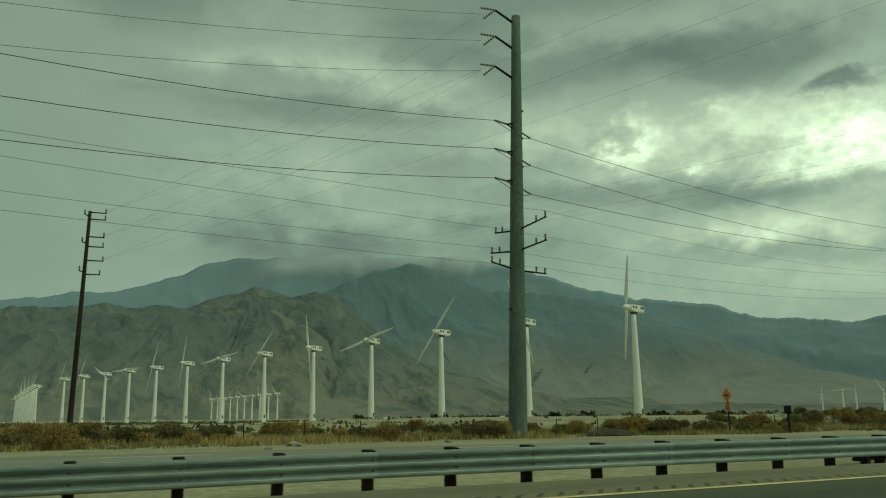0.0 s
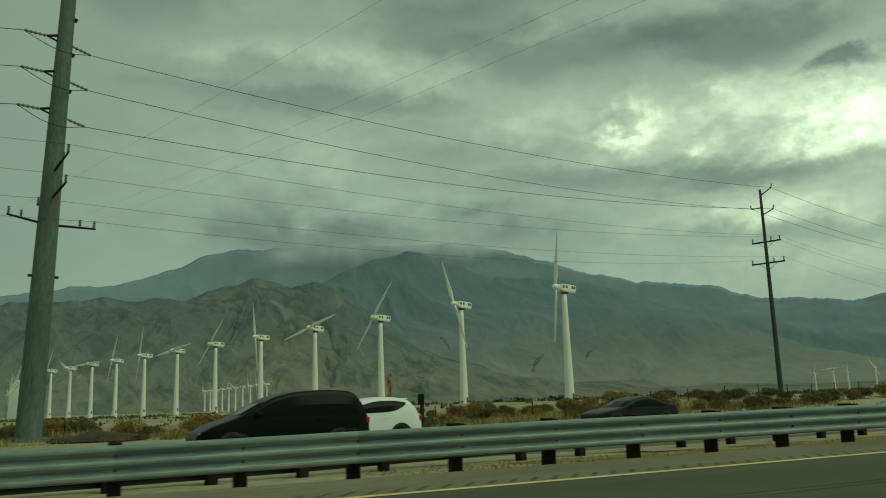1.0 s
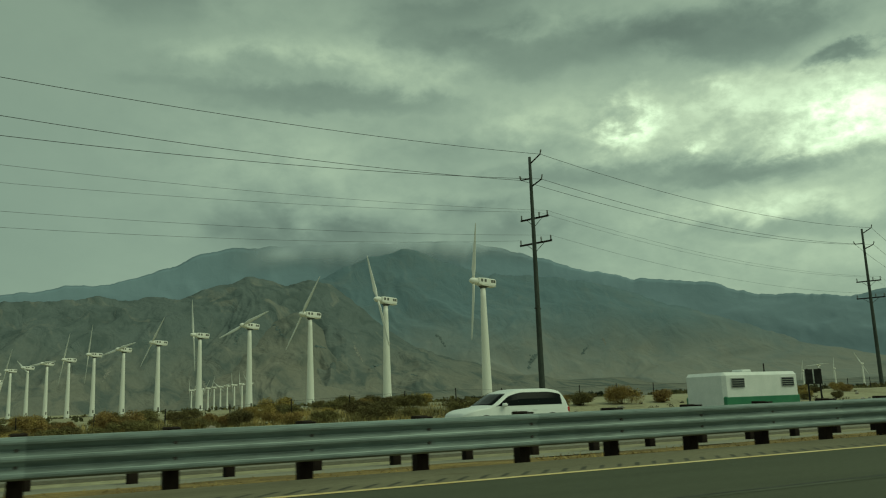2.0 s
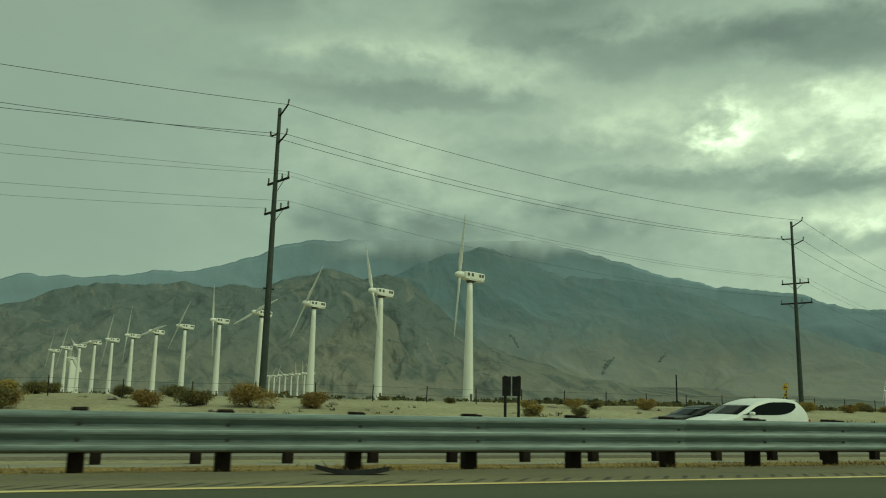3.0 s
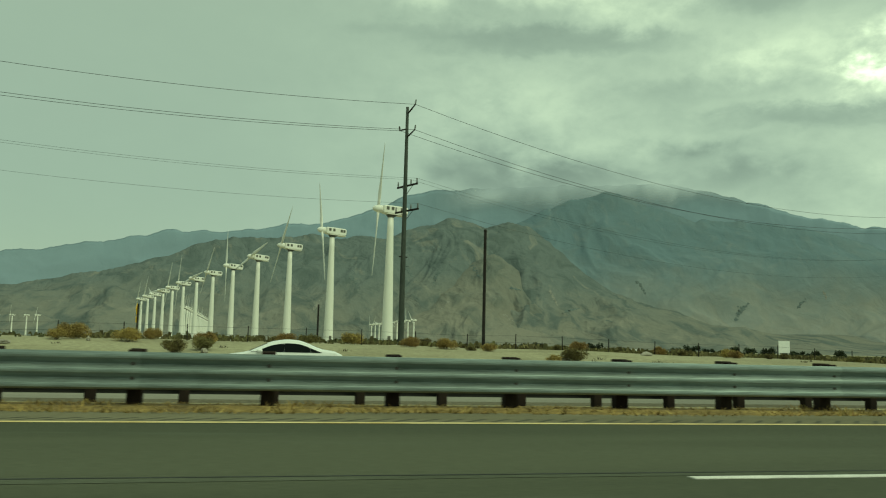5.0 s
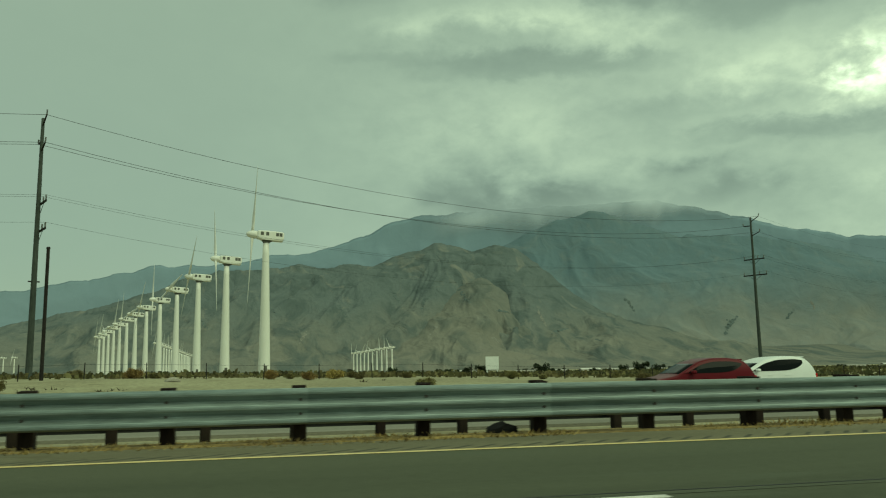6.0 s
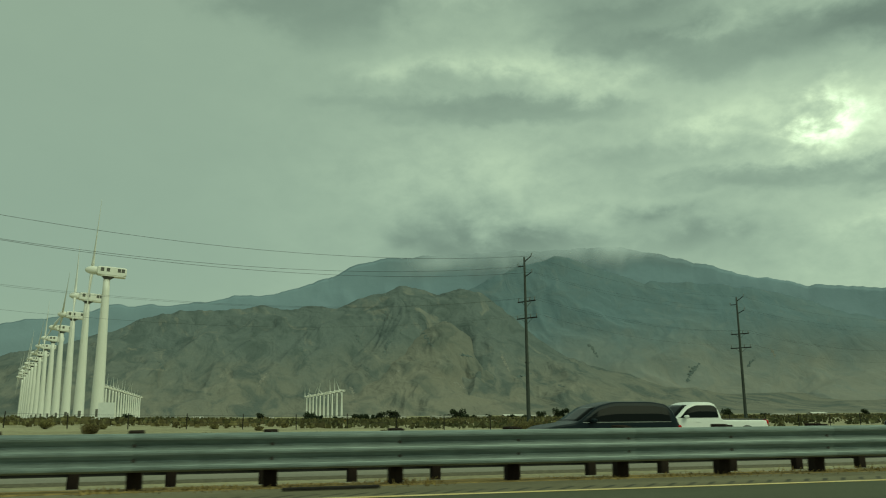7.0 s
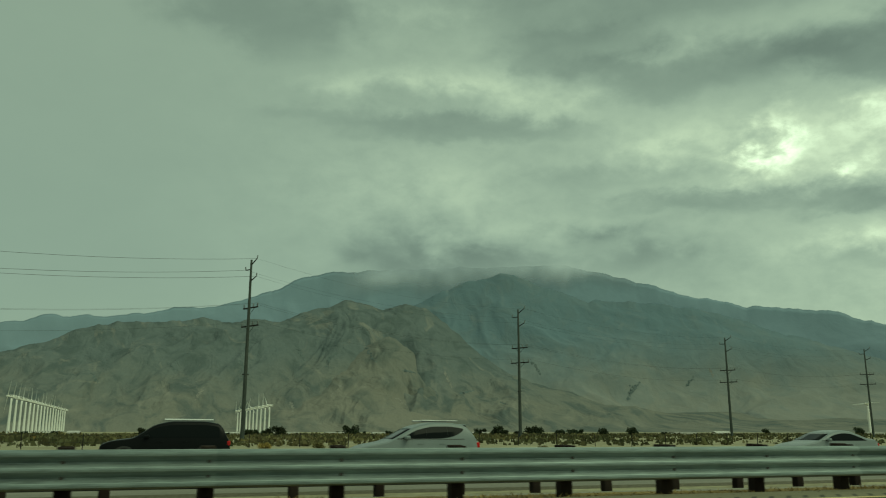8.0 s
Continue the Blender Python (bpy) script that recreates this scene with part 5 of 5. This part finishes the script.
# ---------------------------------------------------------------- cars
class Car:
    """Measures of a car; the front is at x = 0 and looks along -x. line is the outline of the top seen from the side."""

    def __init__(self, width, belt, line, window, pillars, wheel=0.34, clear=0.2, soft=0.22, axles=(0.19, 0.80), tumble=0.22, kick=0.0, spoiler=0.0):
        self.width, self.belt, self.line, self.window, self.pillars, self.wheel, self.clear = width, belt, line, window, pillars, wheel, clear
        self.length, self.soft, self.axles, self.tumble, self.kick, self.spoiler = line[-1][0], soft, axles, tumble, kick, spoiler
        self.height = max(p[1] for p in line)

    def top(self, x):
        xs, zs = [p[0] for p in self.line], [p[1] for p in self.line]
        s = min(self.soft, x, self.length - x)
        return sum(float(np.interp(x + s * k / 4, xs, zs)) * wt for k, wt in ((-4, 0.06), (-2, 0.24), (0, 0.40), (2, 0.24), (4, 0.06)))

    def half(self, x, z):
        """Half width of the shell at a height."""
        ends = 1 - 0.30 * max(0.0, 1 - x / 0.55) ** 2.2 - 0.22 * max(0.0, 1 - (self.length - x) / 0.45) ** 2.2
        w = self.width / 2 * ends
        if z < self.belt:
            u = (z - self.clear) / (self.belt - self.clear)
            return w * (0.93 + 0.07 * math.sin(math.pi * min(1.0, 0.15 + u * 0.75)))
        u = (z - self.belt) / max(0.05, self.height - self.belt)
        return w * (0.962 - self.tumble * u ** 1.25)


def car_shell(c):
    """Whole painted shell in one smooth skin: sills, flanks, bonnet, roof and tail."""
    n = 72
    rings = []
    for i in range(n + 1):
        u = i / n
        x = c.length * (u + 0.045 * math.sin(2 * math.pi * u) * -1)
        t = c.top(x)
        zb = c.clear + 0.14 * max(0.0, 1 - x / 0.3, 1 - (c.length - x) / 0.3)
        knee = min(c.belt, t - 0.10)
        half = [(c.half(x, zb) * 0.94, zb)]
        half += [(c.half(x, zb + (knee - zb) * k), zb + (knee - zb) * k) for k in (0.12, 0.35, 0.6, 0.82, 1.0)]
        rim = t - 0.055 - 0.02 * smooth01(c.belt, c.height, t)
        half += [(c.half(x, knee + (rim - knee) * k), knee + (rim - knee) * k) for k in (0.33, 0.66, 1.0)]
        y = half[-1][0]
        half += [(y * 0.955, t - 0.028), (y * 0.86, t - 0.010), (y * 0.5, t)]
        rings.append([(x, -a, b) for a, b in half] + [(x, 0, t + 0.006)] + [(x, a, b) for a, b in reversed(half)])
    return loft(bmesh.new(), rings)


def side_window(c, xa, xb, side):
    """One side pane lying on the shell; its upper edge follows the roof."""
    rings = []
    n = 12
    for i in range(n + 1):
        x = xa + (xb - xa) * i / n
        z0 = c.belt + 0.025 + c.kick * max(0.0, (x - c.window[1]) / (c.window[2] - c.window[1])) ** 7
        z1 = max(z0 + 0.012, c.top(x) - 0.135)
        rings.append([(x, side * (c.half(x, z0 + (z1 - z0) * k) + 0.007), z0 + (z1 - z0) * k) for k in (0, 0.5, 1)] + [(x, side * (c.half(x, z0 + (z1 - z0) * k) - 0.02), z0 + (z1 - z0) * k) for k in (1, 0.5, 0)])
    return loft(bmesh.new(), rings)


def end_window(c, xa, xb):
    """Windscreen or rear window, lying on the sloping skin."""
    rings = []
    for i in range(9):
        x = xa + (xb - xa) * i / 8
        t = c.top(x)
        y = c.half(x, t - 0.07) * 0.86
        rings.append([(x, -y, t - 0.004), (x, -y * 0.5, t + 0.009), (x, y * 0.5, t + 0.009), (x, y, t - 0.004), (x, y, t - 0.03), (x, -y, t - 0.03)])
    return loft(bmesh.new(), rings)


def car_wheel(c):
    bm = bmesh.new()
    r = c.wheel
    prof = [(r * 0.62, -0.10), (r * 0.92, -0.105), (r, -0.07), (r, 0.07), (r * 0.92, 0.105), (r * 0.62, 0.10)]
    rings = [[(p * math.cos(a), q, p * math.sin(a)) for p, q in prof] for a in [2 * math.pi * k / 20 for k in range(20)]]
    rings.append(rings[0])
    loft(bm, rings, close=True, caps=False)
    tyre = mesh_of("wheel", bm, rubber, True)
    bm = bmesh.new()
    tube(bm, (0, -0.06, 0), (0, 0.06, 0), r * 0.63, r * 0.63, 20)
    for k in range(5):
        a = 2 * math.pi * k / 5
        tube(bm, (0, -0.075, 0), (r * 0.58 * math.cos(a), -0.085, r * 0.58 * math.sin(a)), 0.04, 0.03, 5)
        tube(bm, (0, 0.075, 0), (r * 0.58 * math.cos(a), 0.085, r * 0.58 * math.sin(a)), 0.04, 0.03, 5)
    return tyre, mesh_of("rim", bm, rim_mat)


def car(kind, c, x, y, paint, label, category="car", rack=False, trim=None):
    ob = base(kind, label, category, "vehicles on the far carriageway", pose(x, y, FAR_Z))
    w = c.width / 2
    body = part("body", car_shell(c), paint, ob, smooth=True)
    front, wa, wb, rear = c.window
    cuts = [wa] + list(c.pillars) + [wb]
    part("windscreen", end_window(c, front, front + (wa - front) * 0.2 + 0.62), car_glass, ob, smooth=True)
    part("rear_window", end_window(c, rear - 0.40, rear), car_glass, ob, smooth=True)
    tail = c.belt - 0.04
    for side in (-1, 1):
        for a, b in zip(cuts, cuts[1:]):
            part("side_window", side_window(c, a + 0.002, b - 0.002, side), car_glass, ob)
        part("mirror", box(bmesh.new(), wa + 0.22, wa + 0.40, side * (w + 0.08) - 0.09, side * (w + 0.08) + 0.09, c.belt + 0.0, c.belt + 0.13, 0.04), paint, ob)
        for a in cuts[1:-1][:2]:
            part("door_handle", cubed(a - 0.30, a - 0.10, side * (c.half(a, c.belt - 0.14) + 0.004) - 0.012, side * (c.half(a, c.belt - 0.14) + 0.004) + 0.012, c.belt - 0.16, c.belt - 0.125), paint, body)
        if trim:
            bm = bmesh.new()
            loft(bm, [[(xx, side * (c.half(xx, c.belt) + 0.010), c.belt + 0.0), (xx, side * (c.half(xx, c.belt) + 0.010), c.belt + 0.028), (xx, side * (c.half(xx, c.belt) - 0.02), c.belt + 0.028), (xx, side * (c.half(xx, c.belt) - 0.02), c.belt)] for xx in [wa + (wb - wa) * k / 8 for k in range(9)]])
            part("window_trim", bm, trim, body)
        yl = c.half(0.12, c.belt - 0.2)
        part("headlight", box(bmesh.new(), 0.10, 0.42, side * yl * 0.80 - 0.17, side * yl * 0.80 + 0.17, c.top(0.25) - 0.20, c.top(0.25) - 0.07, 0.04), clear_lamp, ob)
        yt = c.half(c.length - 0.12, tail - 0.1)
        part("tail_light", box(bmesh.new(), c.length - 0.30, c.length - 0.03, side * yt * 0.90 - 0.10, side * yt * 0.90 + 0.10, tail - 0.24, tail - 0.05, 0.03), red_lamp, ob)
        if c.spoiler and side > 0:
            tx = c.window[2] - 0.12
            part("spoiler", box(bmesh.new(), tx, tx + c.spoiler, -w * 0.66, w * 0.66, c.top(tx) - 0.05, c.top(tx) - 0.005, 0.02), paint, ob)
        if rack:
            part("roof_rail", bar((c.window[1] + 0.9, side * w * 0.62, c.height + 0.055), (rear - 0.55, side * w * 0.62, c.height + 0.045), 0.036), sign_white if rack == "pale" else rim_mat, ob)
    part("bumper", box(bmesh.new(), 0.0, 0.25, -w * 0.74, w * 0.74, c.clear + 0.10, c.clear + 0.32, 0.06), black_paint, ob)
    part("bumper", box(bmesh.new(), c.length - 0.22, c.length + 0.03, -w * 0.78, w * 0.78, c.clear + 0.12, c.clear + 0.34, 0.06), black_paint, ob)
    tyre, rim = car_wheel(c)
    for fx in c.axles:
        for side in (-1, 1):
            wh = part("wheel", tyre, None, ob, at=pose(c.length * fx, side * (w - 0.06), c.wheel))
            part("rim", rim, None, wh)
            arch = tubed((c.length * fx, side * (w - 0.06), c.wheel), (c.length * fx, side * (w + 0.004), c.wheel), c.wheel + 0.07, c.wheel + 0.07, 24)
            part("wheel_arch", arch, black_paint, body)
    return ob, body


rim_mat = mat("alloy", (0.22, 0.23, 0.23), (0.30, 0.31, 0.31), 2, 20, 0.4, 0.0, metal=0.6)
white_car = car_paint("white_car_paint", (0.74, 0.76, 0.74))
black_car = car_paint("black_car_paint", (0.006, 0.007, 0.007))
grey_car = car_paint("charcoal_car_paint", (0.018, 0.022, 0.022))
red_car = car_paint("red_car_paint", (0.10, 0.008, 0.014))
silver_car = car_paint("silver_car_paint", (0.20, 0.23, 0.23))
navy_car = car_paint("navy_car_paint", (0.009, 0.015, 0.019))
SUV = Car(1.86, 1.08, ((0, 0.60), (0.06, 0.82), (0.5, 0.94), (1.2, 1.05), (2.15, 1.54), (2.8, 1.69), (3.6, 1.71), (4.12, 1.64), (4.42, 1.26), (4.60, 1.0), (4.65, 0.55)), (1.30, 1.45, 3.95, 4.42), (2.55, 3.35), 0.36, 0.24, kick=0.30, spoiler=0.34)
WAGON = Car(1.9, 1.08, ((0, 0.62), (0.06, 0.90), (0.5, 1.02), (1.2, 1.10), (1.95, 1.60), (2.5, 1.72), (3.8, 1.72), (4.35, 1.62), (4.60, 1.14), (4.72, 1.0), (4.75, 0.55)), (1.26, 1.36, 4.30, 4.60), (2.35, 3.25, 4.02), 0.37, 0.26, 0.2)
VAN = Car(1.98, 1.14, ((0, 0.52), (0.07, 0.76), (0.5, 0.97), (1.1, 1.14), (2.1, 1.68), (2.8, 1.83), (3.8, 1.86), (4.55, 1.80), (4.82, 1.36), (4.95, 1.0), (5.0, 0.55)), (1.2, 1.35, 4.60, 4.82), (2.4, 3.6), 0.35, 0.2, 0.3)
SEDAN = Car(1.82, 0.93, ((0, 0.50), (0.07, 0.70), (0.6, 0.84), (1.3, 0.94), (2.15, 1.33), (2.7, 1.42), (3.2, 1.39), (4.05, 1.06), (4.5, 1.02), (4.72, 0.92), (4.75, 0.5)), (1.38, 1.46, 3.95, 4.0), (2.62, 3.55), 0.33, 0.17, 0.25)
HATCH = Car(1.80, 1.08, ((0, 0.58), (0.06, 0.80), (0.5, 0.93), (1.15, 1.04), (2.05, 1.52), (2.6, 1.64), (3.3, 1.64), (3.85, 1.55), (4.12, 1.20), (4.31, 0.98), (4.35, 0.55)), (1.25, 1.40, 3.72, 4.12), (2.4, 3.15), 0.34, 0.2, kick=0.28, spoiler=0.28)
CAB = Car(1.95, 1.14, ((0, 0.70), (0.06, 0.98), (0.5, 1.08), (1.4, 1.14), (2.0, 1.64), (2.4, 1.79), (3.15, 1.79), (3.36, 1.70), (3.46, 1.08), (5.68, 1.06), (5.73, 1.0), (5.75, 0.6)), (1.46, 1.52, 3.34, 3.44), (2.6,), 0.39, 0.3, 0.1)
BOXY = Car(1.88, 1.18, ((0, 0.72), (0.05, 1.06), (0.45, 1.14), (1.42, 1.20), (1.58, 1.62), (1.76, 1.83), (3.28, 1.84), (3.42, 1.76), (3.50, 1.15), (3.55, 1.0), (3.60, 0.6)), (1.44, 1.48, 3.40, 3.50), (2.35,), 0.41, 0.32, 0.1, tumble=0.10)

car("minivan", VAN, 38.3, 23.5, black_car, "black minivan driving on the far carriageway")
car("hatchback", HATCH, 42.45, 27.2, white_car, "white hatchback beside the black minivan")
car("sedan", SEDAN, 57.2, 30.6, grey_car, "dark grey sedan on the far carriageway")
car("suv", WAGON, 82.0, 27.2, white_car, "white sport utility vehicle with tinted windows")
car("suv", SUV, 121.35, 24.0, white_car, "white crossover with black window line and roof spoiler")
car("sedan", SEDAN, 124.5, 30.6, grey_car, "charcoal sedan partly hidden by the white crossover")
jeep = car("off_roader", BOXY, 141.2, 27.2, black_car, "boxy black off-road car with a soft top")[0]
part("spare_wheel", tubed((3.60, 0, 0.98), (3.84, 0, 0.98), 0.38, 0.36, 20), rubber, jeep, "spare wheel on the tailgate")
car("sedan", SEDAN, 168.2, 30.6, white_car, "white sedan on the outer lane of the far carriageway")
car("hatchback", HATCH, 216.9, 27.2, red_car, "dark red hatchback on the far carriageway")
car("suv", SUV, 221.6, 30.6, white_car, "white sport utility vehicle behind the red hatchback")
truck = car("pickup", CAB, 253.8, 30.6, white_car, "white pickup truck with a plain closed bed", "truck")[0]
part("bed_cover", box(bmesh.new(), 3.55, 5.62, -0.80, 0.80, 1.05, 1.10, 0.02), black_paint, truck)
part("tailgate", box(bmesh.new(), 5.70, 5.77, -0.72, 0.72, 0.62, 1.0, 0.015), white_car, truck)
car("suv", WAGON, 246.9, 24.0, navy_car, "dark blue sport utility vehicle with chrome window line", trim=chrome)
car("suv", WAGON, 269.7, 34.0, black_car, "black sport utility vehicle with a pale roof rack", rack="pale")
car("hatchback", HATCH, 277.9, 27.4, silver_car, "silver crossover with chrome window line", rack=True, trim=chrome)
car("sedan", SEDAN, 298.0, 30.6, silver_car, "pale silver sedan on the far carriageway")
# camping trailer
rv = base("camping_trailer", "white and green camping trailer with louvred windows", "trailer", "vehicles on the far carriageway", pose(93.8, 26.4, FAR_Z))
part("body", box(bmesh.new(), 0, 4.5, -1.15, 1.15, 0.5, 2.15, 0.14), sign_white, rv)
part("skirt", box(bmesh.new(), 0.02, 4.48, -1.17, 1.17, 0.5, 1.15, 0.05), sign_green, rv, "dark green lower band")
for wx in (0.4, 3.4):
    wn = part("window", cubed(wx, wx + 0.75, -1.19, -1.14, 1.5, 1.9), chrome, rv)
    for k in range(4):
        part("slat", cubed(wx + 0.04, wx + 0.71, -1.215, -1.195, 1.53 + 0.09 * k, 1.59 + 0.09 * k), window_dark, wn)
part("roof_vent", box(bmesh.new(), 2.0, 2.6, -0.3, 0.3, 2.15, 2.28, 0.04), sign_white, rv)
tyre, rim = car_wheel(SUV)
for side in (-1, 1):
    wh = part("wheel", tyre, None, rv, at=pose(2.9, side * 1.05, 0.36))
    part("rim", rim, None, wh)
part("hitch", bar((0.1, 0, 0.5), (-1.1, 0, 0.5), 0.05), black_paint, rv)

# ---------------------------------------------------------------- litter by the rail
bm = bmesh.new()
rings = []
for k in range(9):
    u = k / 8
    x = -0.48 + 0.96 * u
    lift = 0.06 * (2 * u - 1) ** 2 * (0.9 if u > 0.5 else 1.2)
    wd = 0.11 * (1 - 0.5 * (2 * u - 1) ** 4)
    rings.append([(x, -wd, lift), (x, wd, lift), (x, wd * 0.8, lift + 0.05), (x, -wd * 0.7, lift + 0.055)])
t = new("tyre_scrap", mesh_of("tyre_scrap", loft(bm, rings), rubber))
t.matrix_basis = pose(105.2, 10.45, ROAD - 0.01, 0, 0, -12)
tagged(t, "torn black strip of tyre tread on the shoulder", "debris")


def lump(name, x, y, sx, sy, sz, material, label, category, seed):
    bm = bmesh.new()
    bmesh.ops.create_icosphere(bm, subdivisions=2, radius=1)
    for v in bm.verts:
        v.co *= 1 + 0.45 * noise.noise(v.co * 2.3 + Vector((seed, 0, 0)))
        v.co = Vector((v.co.x * sx, v.co.y * sy, max(-0.2, v.co.z) * sz))
    ob = new(name, mesh_of(name, bm, material))
    ob.matrix_basis = pose(x, y, gz(x, y) + berm(x, y) + 0.03 + 0.1 * sz)
    return tagged(ob, label, category)


for k, (x, y, s) in enumerate(((119.6, 12.0, 0.34), (120.2, 12.0, 0.36), (120.9, 12.1, 0.30), (121.5, 11.9, 0.26), (122.6, 12.0, 0.2), (95.9, 11.4, 0.14), (198.4, 11.3, 0.12), (257.6, 11.5, 0.2), (19.3, 12.6, 0.13))):
    lump("litter" if k != 8 else "yellow_bag", x, y, s * 1.4, s * 0.7, s * (0.28 if k != 8 else 0.7), litter_mat if k != 8 else sign_yellow, "crumpled white litter in the dry grass" if k != 8 else "yellow plastic bag by the guardrail", "litter", k)
lump("gravel_heap", 38.0, 46.8, 2.3, 1.0, 0.40, soil_mat, "low heap of dark gravel on the sand", "gravel", 9)
lump("rubber_scrap", 207.5, 12.4, 0.26, 0.12, 0.16, rubber, "black torn rubber scrap under the guardrail", "debris", 5)
part_bar = new("plank", mesh_of("plank", cubed(-0.65, 0.65, -0.05, 0.05, 0, 0.035, 0.008), cross_mat))
part_bar.matrix_basis = pose(239.3, 11.2, ROAD, 0, 0, 2)
tagged(part_bar, "long dark wooden stick lying on the shoulder", "debris")
for k in range(34):
    x, y = rnd.uniform(-5, 200), rnd.uniform(40, 58)
    lump("stone", x, y, rnd.uniform(0.12, 0.5), rnd.uniform(0.12, 0.4), rnd.uniform(0.08, 0.28), rock_pale, "pale desert stone on the sand", "stone", k)
